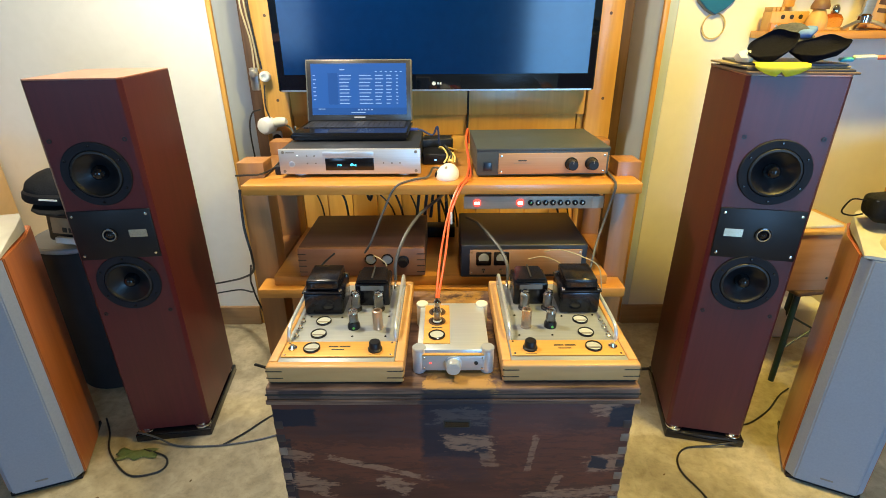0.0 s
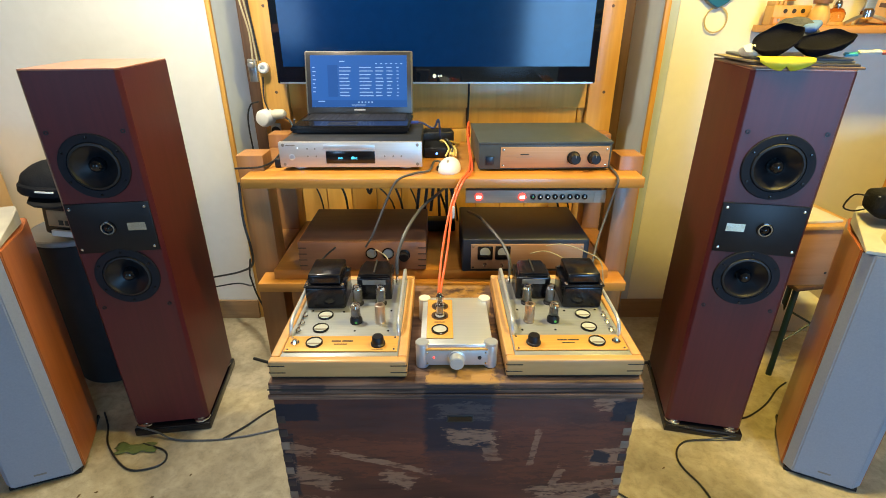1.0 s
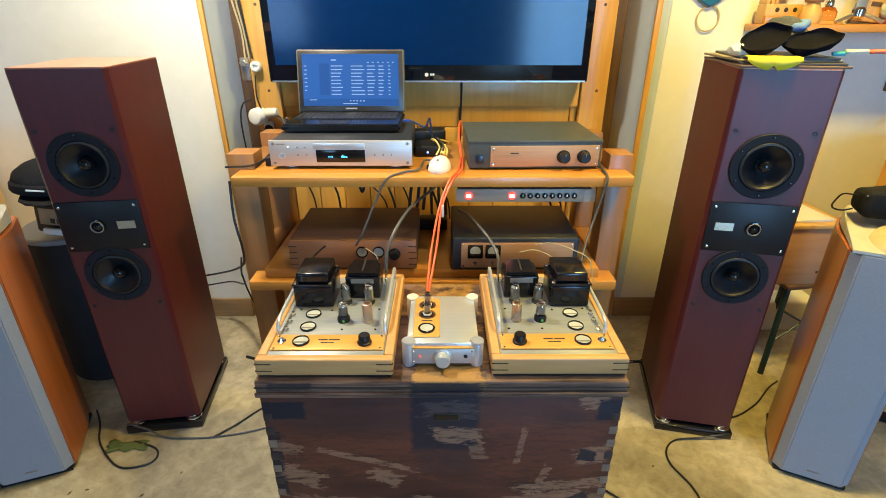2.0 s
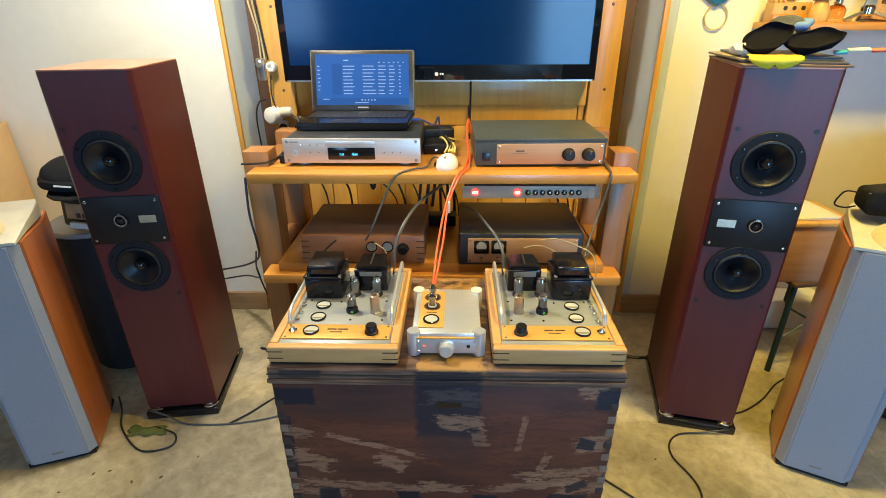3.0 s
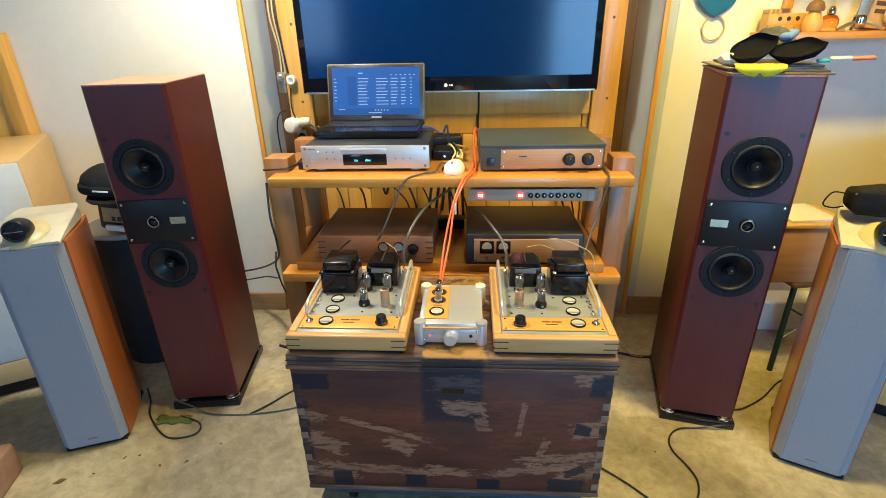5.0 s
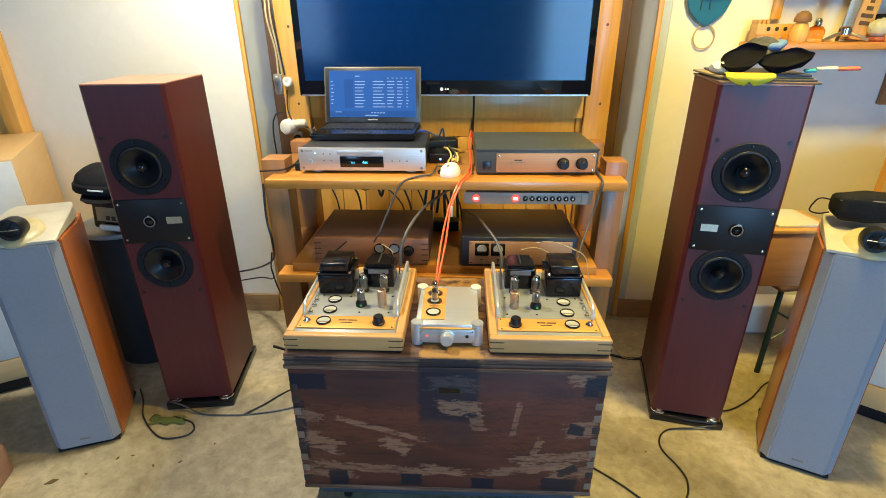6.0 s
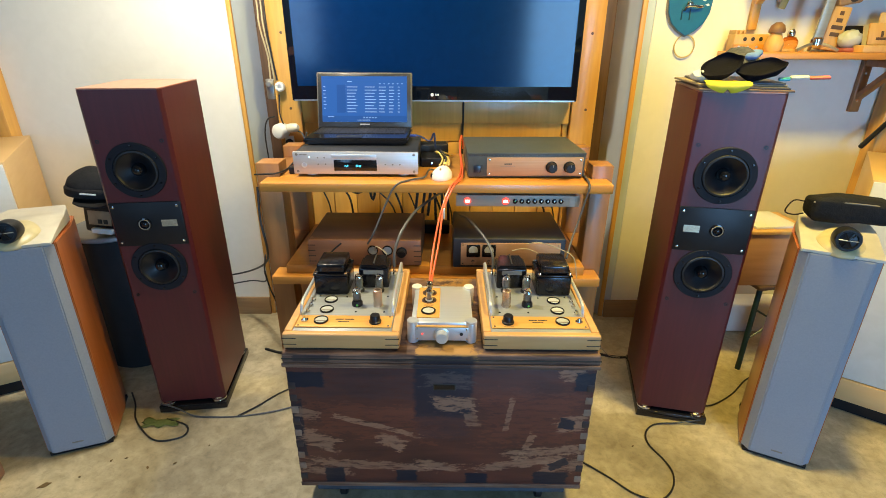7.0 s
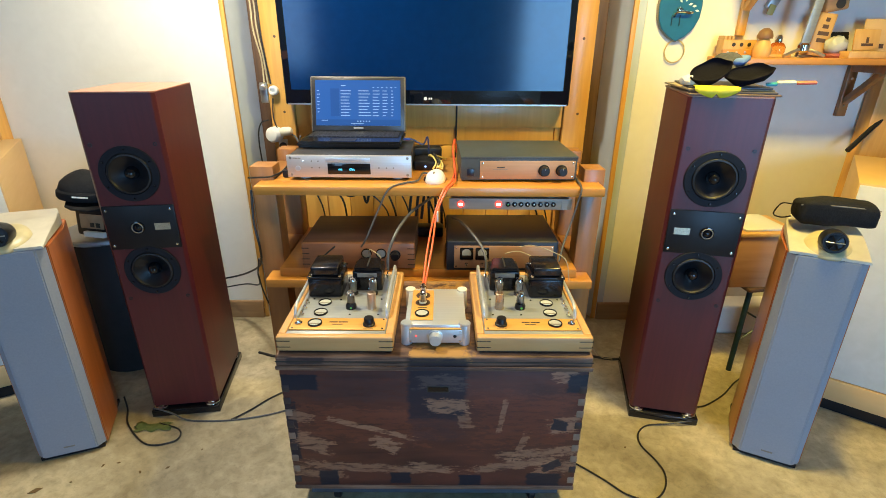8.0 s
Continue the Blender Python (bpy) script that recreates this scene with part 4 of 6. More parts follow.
for x0, x1 in ((RX0 + 0.01, RX0 + 0.075), (RX1 - 0.068, RX1 - 0.008)):
    for z in (0.828, 0.505):
        part("side_rail", gbox(x0, x1, 0.182, 0.398, z - 0.02, z + 0.030, 0.003), RACKPOST, rack)

# ---- television in the recess ----
tv = thing("television", "large black flat-panel television, switched off", "television", pose(0.0645, 2.094, 1.060))
TW, TH = 0.6095, 0.735
part("bezel", gbox(-TW, TW, 0.0, 0.055, 0.0, TH, 0.006, 3), TVBEZEL, tv, "gloss black bezel")
part("screen", gbox(-TW + 0.030, TW - 0.030, -0.0012, 0.001, 0.062, TH - 0.030), TVGLASS, tv, "dark screen with a bluish reflection in its colour")
part("lower_trim", gbox(-TW + 0.01, TW - 0.01, -0.0015, 0.004, 0.0, 0.006), STEEL, tv)
lg = part("logo", gcyl((-0.008, -0.0013, 0.028), 0.0072, 0.001, (0, -1, 0), 20), WHITEPLASTIC, tv, "small round pale logo")
part("logo_mark", gbox(0.005, 0.011, -0.0022, -0.0011, 0.0245, 0.0320), WHITEPLASTIC, tv)
part("logo_mark", gbox(0.014, 0.021, -0.0022, -0.0011, 0.0245, 0.0320), WHITEPLASTIC, tv)
part("wall_bracket", gbox(-0.30, 0.30, 0.0555, 0.0935, 0.22, 0.55), BLACK, tv)

# ---- on the rack's top shelf ----
ZT = 0.8602
cd = thing("cd_player", "slim silver compact disc player with lit display", "disc player", pose(-0.196, 1.595, ZT))
part("case", gbox(-0.214, 0.214, 0.012, 0.30, 0.008, 0.086, 0.003), DARKCASE, cd)
part("fascia", gbox(-0.2185, 0.2185, 0.0, 0.0118, 0.010, 0.088, 0.002), CDSILVER, cd, "brushed silver fascia")
part("disc_tray", gbox(-0.082, 0.074, -0.003, 0.002, 0.066, 0.080, 0.001), SILVER, cd)
dw = part("display_window", gbox(-0.076, 0.074, -0.0014, 0.002, 0.022, 0.060, 0.0008), BLACKGLOSS, cd)
text_part("display_text", "no", 0.013, CYAN, dw, pose(-0.032, -0.0020, 0.036, 90, 0, 0))
text_part("display_text", "disc", 0.013, CYAN, dw, pose(0.010, -0.0020, 0.036, 90, 0, 0))
part("power_button", glathe([(0.0095, 0), (0.0095, 0.002), (0.0075, 0.0025), (0.007, 0.001), (0, 0.001)], (-0.180, -0.0005, 0.042), (0, -1, 0), 24), SILVER, cd)
for x, z in ((-0.131, 0.045), (-0.105, 0.045), (0.104, 0.045), (0.130, 0.045), (0.155, 0.045), (-0.131, 0.068), (-0.108, 0.068)):
    part("button", glathe([(0.0026, 0), (0.0026, 0.0015), (0, 0.0018)], (x, -0.0003, z), (0, -1, 0), 10), GREYINK, cd)
part("power_led", glathe([(0.002, 0), (0.002, 0.0012), (0, 0.0015)], (-0.160, -0.0003, 0.070), (0, -1, 0), 10), glow("pale_blue_led", (0.6, 0.8, 1.0), 3.0), cd)
part("lettering", gbox(-0.196, -0.168, -0.0006, 0.001, 0.0765, 0.0795), GREYINK, cd)
for sx in (-0.204, 0.204):
    for z in (0.020, 0.079):
        part("screw", glathe([(0.005, 0), (0.0045, 0.0015), (0, 0.002)], (sx, -0.0003, z), (0, -1, 0), 12), GREYINK, cd)
for sx in (-0.165, 0.165):
    for y in (0.04, 0.26):
        part("foot", gcyl((sx, y, 0), 0.02, 0.0078, edge=0.001), SILVER, cd)

lap = thing("laptop", "open black laptop showing a blue track list", "laptop", pose(-0.215, 1.712, ZT + 0.0862))
base = gprism([(-0.192, 0.0), (0.192, 0.0), (0.195, 0.245), (-0.195, 0.245)], 0.004, 0.026, 0.006)
part("base", base, BLACKGLOSS, lap)
part("palm_rest", gbox(-0.185, 0.185, 0.008, 0.085, 0.0258, 0.0268), BLACKGLOSS, lap)
kb = part("keyboard_bed", gbox(-0.178, 0.178, 0.098, 0.222, 0.0255, 0.0264), BLACK, lap)
for r_ in range(6):
    for c_ in range(19):
        x = -0.172 + c_ * 0.0182
        part("key", gbox(x, x + 0.0155, 0.101 + r_ * 0.0198, 0.101 + r_ * 0.0198 + 0.0165, 0.0264, 0.0292), KEYCAP, kb)
part("touchpad", gbox(-0.075, 0.020, 0.018, 0.072, 0.0266, 0.0272), BLACK, lap)
lid = thing("screen_lid", "", "", pose(0, 0.240, 0.024, -14, 0, 0))
lid.parent = lap
part("shell", gbox(-0.194, 0.194, 0.0, 0.012, 0.0, 0.219, 0.006, 3), PEWTER, lid, "pewter lid edge")
part("bezel", gbox(-0.188, 0.188, -0.0022, 0.001, 0.004, 0.214, 0.001), KEYCAP, lid)
part("display", gbox(-0.173, 0.173, -0.0032, -0.0021, 0.024, 0.203), SCREEN, lid, "lit blue display")
part("display_pane", gbox(-0.112, -0.076, -0.0037, -0.0031, 0.060, 0.170), SCREENDARK, lid)
part("display_bar", gbox(-0.173, 0.173, -0.0037, -0.0031, 0.026, 0.048), SCREENDARK, lid)
for x, w in ((-0.070, 0.045), (0.002, 0.050), (0.060, 0.030), (0.100, 0.022), (0.136, 0.009)):
    for i in range(9):
        z = 0.160 - i * 0.0122
        part("text_line", gbox(x, x + w * (0.62 + 0.38 * random.random()), -0.0042, -0.0036, z, z + 0.0028), SCREENTEXT, lid)
bars = [(-0.166, -0.158 + 0.003 * (i % 2), 0.160 - i * 0.014, 0.0028) for i in range(7)]
bars += [(-0.150, -0.125, 0.043, 0.0025), (-0.030, 0.022, 0.0300, 0.0025), (-0.068, -0.050, 0.180, 0.0035)]
bars += [(0.06 + i * 0.018, 0.067 + i * 0.018, 0.173, 0.0025) for i in range(6)]
bars += [(-0.005 + i * 0.012, i * 0.012, 0.039, 0.0045) for i in range(5)]
for x0, x1, z, h in bars:
    part("text_mark", gbox(x0, x1, -0.0042, -0.0036, z, z + h), SCREENTEXT, lid)
part("logo_mark", gbox(-0.020, 0.020, -0.0030, -0.0021, 0.012, 0.017), CDSILVER, lid)

amp = thing("integrated_amplifier", "grey-green amplifier with copper-toned fascia and two knobs", "amplifier", pose(0.400, 1.592, ZT, 0, 0, 1.6))
part("case", gbox(-0.204, 0.204, 0.0, 0.298, 0.005, 0.0885, 0.0025), OLIVE, amp)
part("lid", gbox(-0.2055, 0.2055, -0.0015, 0.2995, 0.0805, 0.0892, 0.0015), OLIVE, amp)
fp = part("fascia", gbox(-0.138, 0.196, -0.0045, 0.001, 0.010, 0.0735, 0.001), COPPER, amp, "copper-toned fascia")
for x in (0.086, 0.148):
    kn = part("knob", glathe([(0.020, 0), (0.020, 0.004), (0.0165, 0.006), (0.0155, 0.026), (0.0135, 0.028), (0, 0.028)], (x, -0.0046, 0.041), (0, -1, 0), 30), BLACK, amp, "black ribbed knob")
    part("pointer", gbox(x - 0.001, x + 0.001, -0.0332, -0.0322, 0.046, 0.054), GREYINK, kn)
part("power_switch", gbox(-0.184, -0.158, -0.004, 0.002, 0.020, 0.046, 0.0015), mat("blue_black_rocker", (0.012, 0.018, 0.035), None, 0.3, bump=0), amp, "square dark rocker switch")
for x in (-0.130, 0.188):
    for z in (0.017, 0.066):
        part("screw", glathe([(0.0042, 0), (0.0035, 0.0014), (0, 0.002)], (x, -0.0046, z), (0, -1, 0), 10), CHROME, amp)
part("lettering", gbox(-0.078, -0.052, -0.0050, -0.0042, 0.050, 0.0535), INK, fp)
part("lettering", gbox(-0.092, -0.040, -0.0050, -0.0042, 0.0435, 0.0448), GREYINK, fp)
for sx in (-0.17, 0.17):
    for y in (0.03, 0.26):
        part("foot", gcyl((sx, y, 0), 0.012, 0.005), RUBBER, amp)

# ---- line selector hung under the top shelf ----
sel = thing("line_selector", "thin grey selector box with lit red buttons under the shelf", "switch box", pose(0.367, 1.533, 0.776))
part("case", gbox(-0.205, 0.205, 0.004, 0.16, 0.0, 0.0390, 0.002), STEEL, sel)
for x in (-0.15, 0.15):
    part("hanger", gbox(x - 0.01, x + 0.01, 0.03, 0.09, 0.0392, 0.0518), STEEL, sel)
part("fascia", gbox(-0.212, 0.216, 0.0, 0.0038, -0.001, 0.039, 0.001), SELGREY, sel)
for x, lit in ((-0.172, REDGLOW), (-0.040, REDGLOW)):
    bt = part("lit_button", glathe([(0.0120, 0), (0.0120, 0.003), (0.0110, 0.004), (0, 0.004)], (x, -0.0003, 0.019), (0, -1, 0), 24), lit, sel, "glowing red button")
    part("mark", gbox(x - 0.0075, x + 0.0075, -0.0052, -0.0042, 0.0145, 0.0235), WHITEGLOW, bt)
for i in range(8):
    x = -0.007 + i * 0.0225
    j = part("button", glathe([(0.0085, 0), (0.0085, 0.004), (0.0065, 0.005), (0, 0.005)], (x, -0.0003, 0.019), (0, -1, 0), 18), BLACKGLOSS, sel, "round black button")
    part("dot", glathe([(0.0028, 0), (0.0024, 0.0008), (0, 0.001)], (x, -0.0053, 0.019), (0, -1, 0), 10), WHITEPLASTIC if i else mat("green_mark", (0.2, 0.6, 0.2), None, 0.4, bump=0), j)
part("bracket", gbox(0.180, 0.1995, -0.002, 0.0, 0.0, 0.037), SELGREY, sel)

# ---- on the lower shelf ----
ZL = 0.5412
pa = thing("wooden_amplifier", "walnut-cased amplifier with small round meters on the lower shelf", "amplifier", pose(-0.172, 1.535, ZL))
part("case", gbox(-0.203, 0.203, 0.006, 0.297, 0.006, 0.105, 0.004), WALNUT, pa)
part("front", gbox(-0.2035, 0.2035, -0.006, 0.0055, 0.006, 0.1045, 0.003), REDWOOD, pa, "reddish wooden front")
for sx in (-1, 1):
    for k in range(4):
        z = 0.020 + k * 0.021
        part("spline", gbox(min(sx * 0.2037, sx * 0.178), max(sx * 0.2037, sx * 0.178), -0.0066, 0.003, z, z + 0.003), WALNUT_LINE, pa)
for x in (0.030, 0.083):
    r = part("meter", glathe([(0.019, 0), (0.019, 0.004), (0.016, 0.005), (0.0155, 0.001)], (x, -0.0062, 0.066), (0, -1, 0), 28), BLACKGLOSS, pa, "round black-rimmed meter")
    part("dial", glathe([(0.0156, 0.0006), (0.0154, 0.002), (0, 0.002)], (x, -0.0062, 0.066), (0, -1, 0), 24), METERFACE, r, "pale dial")
part("knob", glathe([(0.019, 0), (0.019, 0.003), (0.015, 0.005), (0.0145, 0.022), (0.012, 0.024), (0, 0.024)], (0.134, -0.0062, 0.060), (0, -1, 0), 28), BLACK, pa, "black knob")
for sx in (-0.17, 0.17):
    for y in (0.03, 0.26):
        part("foot", gcyl((sx, y, 0), 0.012, 0.0058), RUBBER, pa)

pb = thing("black_amplifier", "charcoal amplifier with two square meters on the lower shelf", "amplifier", pose(0.347, 1.515, ZL))
part("case", gbox(-0.200, 0.200, 0.0, 0.297, 0.006, 0.1205, 0.006, 3), DARKCASE, pb)
fp = part("fascia", gbox(-0.172, 0.182, -0.004, 0.001, 0.018, 0.104, 0.001), COPPER, pb, "copper-toned fascia")
for x in (-0.128, -0.072):
    sq = part("meter", gbox(x - 0.024, x + 0.024, -0.0085, -0.0041, 0.052, 0.098, 0.003), BLACKGLOSS, pb, "square black meter")
    part("dial", glathe([(0.0165, 0), (0.0165, 0.0012), (0, 0.0012)], (x, -0.0086, 0.078), (0, -1, 0), 24), METERFACE, sq, "pale dial")
    part("dial_cover", gbox(x - 0.017, x + 0.017, -0.0108, -0.0086, 0.058, 0.070, 0.001), BLACKGLOSS, sq)
    part("toggle_switch", glathe([(0.006, 0), (0.006, 0.003), (0.003, 0.004), (0.0022, 0.014), (0, 0.015)], (x, -0.0042, 0.036), (0, -1, -0.3), 12), CHROME, pb)
for x in (-0.165, 0.175):
    for z in (0.025, 0.097):
        part("screw", glathe([(0.0035, 0), (0.003, 0.0014), (0, 0.002)], (x, -0.0042, z), (0, -1, 0), 10), CHROME, pb)
for sx in (-0.17, 0.17):
    for y in (0.03, 0.26):
        part("foot", gcyl((sx, y, 0), 0.012, 0.0058), RUBBER, pb)

# ---- small things on the rack ----
ms = thing("mouse", "small cream computer mouse on the shelf", "mouse", pose(0.107, 1.596, ZT, 0, 0, -12) @ Matrix.Diagonal((1.18, 1.18, 1.18, 1)))
shell = bmesh.new()
bmesh.ops.create_icosphere(shell, subdivisions=3, radius=1.0)
for v in shell.verts:
    v.co = Vector((v.co.x * 0.030 * (1.0 - 0.12 * v.co.y), v.co.y * 0.048, max(0.0, v.co.z + 0.15) * 0.030))
part("shell", shell, WHITEPLASTIC, ms)
part("wheel", glathe([(0.006, -0.003), (0.008, 0), (0.006, 0.003)], (0, -0.022, 0.026), (1, 0, 0), 14), GREYINK, ms)
part("side_grip", gbox(-0.0295, -0.021, -0.030, 0.020, 0.004, 0.017, 0.003), BLACK, ms, "dark side grip")

hub = thing("network_box", "small black interface box with a blue light", "electronics", pose(0.072, 1.742, ZT))
part("case", gbox(-0.050, 0.050, 0, 0.11, 0.0, 0.036, 0.006, 3), BLACK, hub)
part("blue_led", glathe([(0.0035, 0), (0.003, 0.0015), (0, 0.002)], (-0.006, -0.0003, 0.016), (0, -1, 0), 10), BLUEGLOW, hub, "bright blue light")
adp = thing("power_supply", "black power supply lying behind the disc player", "electronics", pose(0.055, 1.880, ZT, 0, 0, 10))
part("case", gbox(-0.045, 0.075, 0, 0.06, 0.0, 0.060, 0.008, 3), BLACK, adp)


def cable(points, r, material, label, name="cable", m=None):
    return solid(name, gtube(points, r, 8), material, label, "cable", m=m)


# tangle of adapters and leads beside the network box
for i, (dx, dz) in enumerate(((0, 0), (0.018, 0.006), (0.034, -0.004))):
    cable([(0.095 + dx, 1.72, ZT + 0.012), (0.106 + dx * 0.7, 1.735, ZT + 0.034 + dz), (0.090 + dx * 0.5, 1.755, ZT + 0.055 + dz), (0.078 + dx, 1.80, ZT + 0.044), (0.11 + dx, 1.86, ZT + 0.02)], 0.0032, YELLOWCABLE if i != 1 else BLACKCABLE, "yellowish lead with moulded plug on the shelf")
solid("plug_adapter", glathe([(0.008, 0), (0.010, 0.004), (0.010, 0.03), (0.006, 0.038), (0.005, 0.05), (0, 0.05)], (0.115, 1.720, ZT + 0.012), (0.2, 0.9, 0.45), 16), YELLOWCABLE, "brass-yellow connector among the leads", "plug")
cable([(-0.020, 1.84, ZT + 0.102), (0.015, 1.835, ZT + 0.100), (0.055, 1.82, ZT + 0.085), (0.072, 1.815, ZT + 0.115), (0.078, 1.82, ZT + 0.06), (0.085, 1.84, ZT + 0.03)], 0.0035, mat("navy_cable", (0.02, 0.035, 0.10), None, 0.4, bump=0), "dark blue data cable leaving the laptop")
solid("data_plug", gbox(-0.030, 0.004, 1.834, 1.846, ZT + 0.097, ZT + 0.106, 0.002), mat("blue_plug", (0.03, 0.06, 0.30), None, 0.4, bump=0), "blue data plug in the laptop's side", "plug")
cable([(0.098, 1.655, ZT + 0.006), (0.06, 1.665, ZT + 0.010), (0.045, 1.575, ZT + 0.006), (0.0, 1.545, ZT + 0.005), (-0.050, 1.503, 0.855), (-0.085, 1.488, 0.79), (-0.125, 1.46, 0.70), (-0.150, 1.475, 0.655)], 0.0034, GREYCABLE, "grey lead hanging over the shelf edge")
cable([(-0.230, 1.42, 0.678), (-0.265, 1.43, 0.645), (-0.285, 1.40, 0.625), (-0.280, 1.37, 0.615)], 0.003, BLACKCABLE, "short black lead at the amplifier's back")
for k in (0, 1):
    d = 0.010 * k
    cable([(0.074 + d * 0.3, 1.245, 0.585), (0.073 + d * 0.6, 1.268, 0.62), (0.084 + d * 1.4, 1.36, 0.70), (0.106 + d * 0.7, 1.44, 0.79), (0.134 + d, 1.497, 0.852), (0.158 + d, 1.535, 0.869), (0.168 + d, 1.60, 0.868), (0.176 + d * 0.4, 1.70, 0.872), (0.172, 1.82, 0.92 + d), (0.182, 1.93, 0.935 + d), (0.19, 1.99, 0.88)], 0.0033, ORANGECABLE, "orange-red cable draped from shelf to preamplifier")
solid("cable_tag", gbox(0.1125, 0.1185, 1.428, 1.436, 0.765, 0.800, 0.001), PAPER, "white paper tag round the orange cables", "tag")
cable([(-0.045, 1.345, 0.628), (-0.043, 1.36, 0.68), (-0.02, 1.41, 0.735), (0.02, 1.50, 0.770), (0.07, 1.62, 0.775), (0.10, 1.80, 0.74), (0.10, 1.95, 0.66)], 0.0048, GREYCABLE, "grey speaker lead arching to the amplifier")
cable([(0.275, 1.340, 0.628), (0.274, 1.36, 0.665), (0.262, 1.40, 0.690), (0.236, 1.45, 0.713), (0.20, 1.55, 0.722), (0.17, 1.66, 0.70)], 0.0048, GREYCABLE, "grey speaker lead arching to the amplifier")
cable([(0.610, 1.62, ZT + 0.006), (0.602, 1.505, 0.861), (0.593, 1.495, 0.82), (0.575, 1.485, 0.75), (0.545, 1.44, 0.69), (0.520, 1.385, 0.645)], 0.0036, GREYCABLE, "thin grey lead falling over the shelf edge")
cable([(0.395, 1.45, 0.668), (0.44, 1.43, 0.682), (0.50, 1.40, 0.672), (0.545, 1.39, 0.645), (0.56, 1.38, 0.575)], 0.0017, CREAMCABLE, "cream wire curling behind the amplifier")
cable([(0.345, 1.43, 0.652), (0.39, 1.42, 0.664), (0.44, 1.40, 0.648), (0.46, 1.385, 0.62)], 0.0017, CREAMCABLE, "cream wire curling behind the amplifier")
cable([(-0.125, 1.47, 0.632), (-0.115, 1.44, 0.660), (-0.085, 1.42, 0.650), (-0.075, 1.40, 0.645)], 0.0017, CREAMCABLE, "cream wire curling behind the amplifier")
# loops of black leads behind the rack
random.seed(4)
hang = [(-0.46, -0.40, 0.62), (-0.44, -0.20, 0.66), (-0.40, -0.31, 0.64), (-0.30, -0.12, 0.60), (-0.24, -0.17, 0.62), (-0.15, -0.08, 0.60), (-0.10, -0.02, 0.60), (-0.02, 0.06, 0.62), (0.02, 0.10, 0.58), (0.06, 0.14, 0.60), (0.10, 0.20, 0.62), (0.42, 0.56, 0.60), (0.53, 0.60, 0.58)]
for i, (xa, xb, z) in enumerate(hang):
    y = 1.995 + 0.012 * (i % 4)
    r = 0.0032 + 0.0024 * ((i * 5) % 3) / 2
    if i % 3 == 1:
        pts = [(xa, y, 0.83), (xa + 0.01, y, 0.77), ((xa + xb) / 2, y, z + 0.03 + 0.02 * (i % 4)), (xb - 0.01, y, 0.78), (xb, y, 0.83)]
    else:
        pts = [(xa, y, 0.83), (xa + 0.01, y, 0.80), (xa * 0.6 + xb * 0.4, y, 0.72), (xb, y, z), (xb + 0.01, y, 0.45)]
    cable(pts, r, BLACKCABLE, "black lead hanging behind the rack")
for x in (0.055, 0.085, 0.110):
    cable([(x - 0.07, 1.93, 0.60), (x - 0.05, 1.95, 0.74), (x - 0.01, 1.96, 0.80), (x + 0.012, 1.95, 0.74), (x + 0.02, 1.94, 0.56)], 0.006, BLACKCABLE, "thick black mains lead looping behind the rack")
solid("power_strip", gbox(0.025, 0.135, 1.86, 1.92, 0.5412, 0.585, 0.006), BLACK, "black mains distribution block on the lower shelf", "power strip")
cable([(-0.555, 1.59, 0.868), (-0.520, 1.588, 0.870), (-0.478, 1.592, 0.872), (-0.455, 1.64, 0.875), (-0.44, 1.68, 0.89)], 0.0032, BLACKCABLE, "black lead beside the disc player")
solid("plug_block", gbox(-0.4425, -0.424, 1.625, 1.655, ZT, ZT + 0.026, 0.003), BLACK, "black plug beside the disc player", "plug")

# leads at the west side of the rack
cable([(-0.555, 1.600, 0.82), (-0.556, 1.585, 0.70), (-0.545, 1.58, 0.60), (-0.585, 1.66, 0.50), (-0.72, 1.86, 0.37), (-0.86, 2.02, 0.27), (-0.95, 2.05, 0.24)], 0.0042, BLACKCABLE, "black lead slung from the rack to the speaker")
cable([(-0.556, 1.584, 0.56), (-0.60, 1.66, 0.46), (-0.66, 1.80, 0.34), (-0.80, 1.98, 0.25), (-0.95, 2.03, 0.20)], 0.0032, BLACKCABLE, "black lead slung from the rack to the speaker")
cable([(-0.600, 1.66, 0.46), (-0.605, 1.70, 0.36), (-0.59, 1.74, 0.22), (-0.56, 1.72, 0.06), (-0.555, 1.70, 0.005)], 0.0032, BLACKCABLE, "black lead dropping to the floor")
cable([(0.193, 2.165, 1.08), (0.193, 2.175, 0.98), (0.191, 2.17, 0.88), (0.193, 2.15, 0.70)], 0.0042, BLACKCABLE, "black lead dropping from the television")

for i, (xa, xb, z) in enumerate(((-0.47, -0.22, 0.700), (-0.40, -0.13, 0.690), (-0.45, -0.33, 0.725), (-0.20, -0.02, 0.705), (0.0, 0.15, 0.690))):
    y = 1.965 + 0.008 * i
    cable([(xa, y, 0.836), (xa + 0.012, y, 0.78), (xa * 0.65 + xb * 0.35, y, z + 0.012), (xa * 0.45 + xb * 0.55, y, z), (xb - 0.020, y, 0.76), (xb, y, 0.836)], 0.0030 + 0.0006 * (i % 3), BLACKCABLE, "black lead drooping in a loop behind the rack")
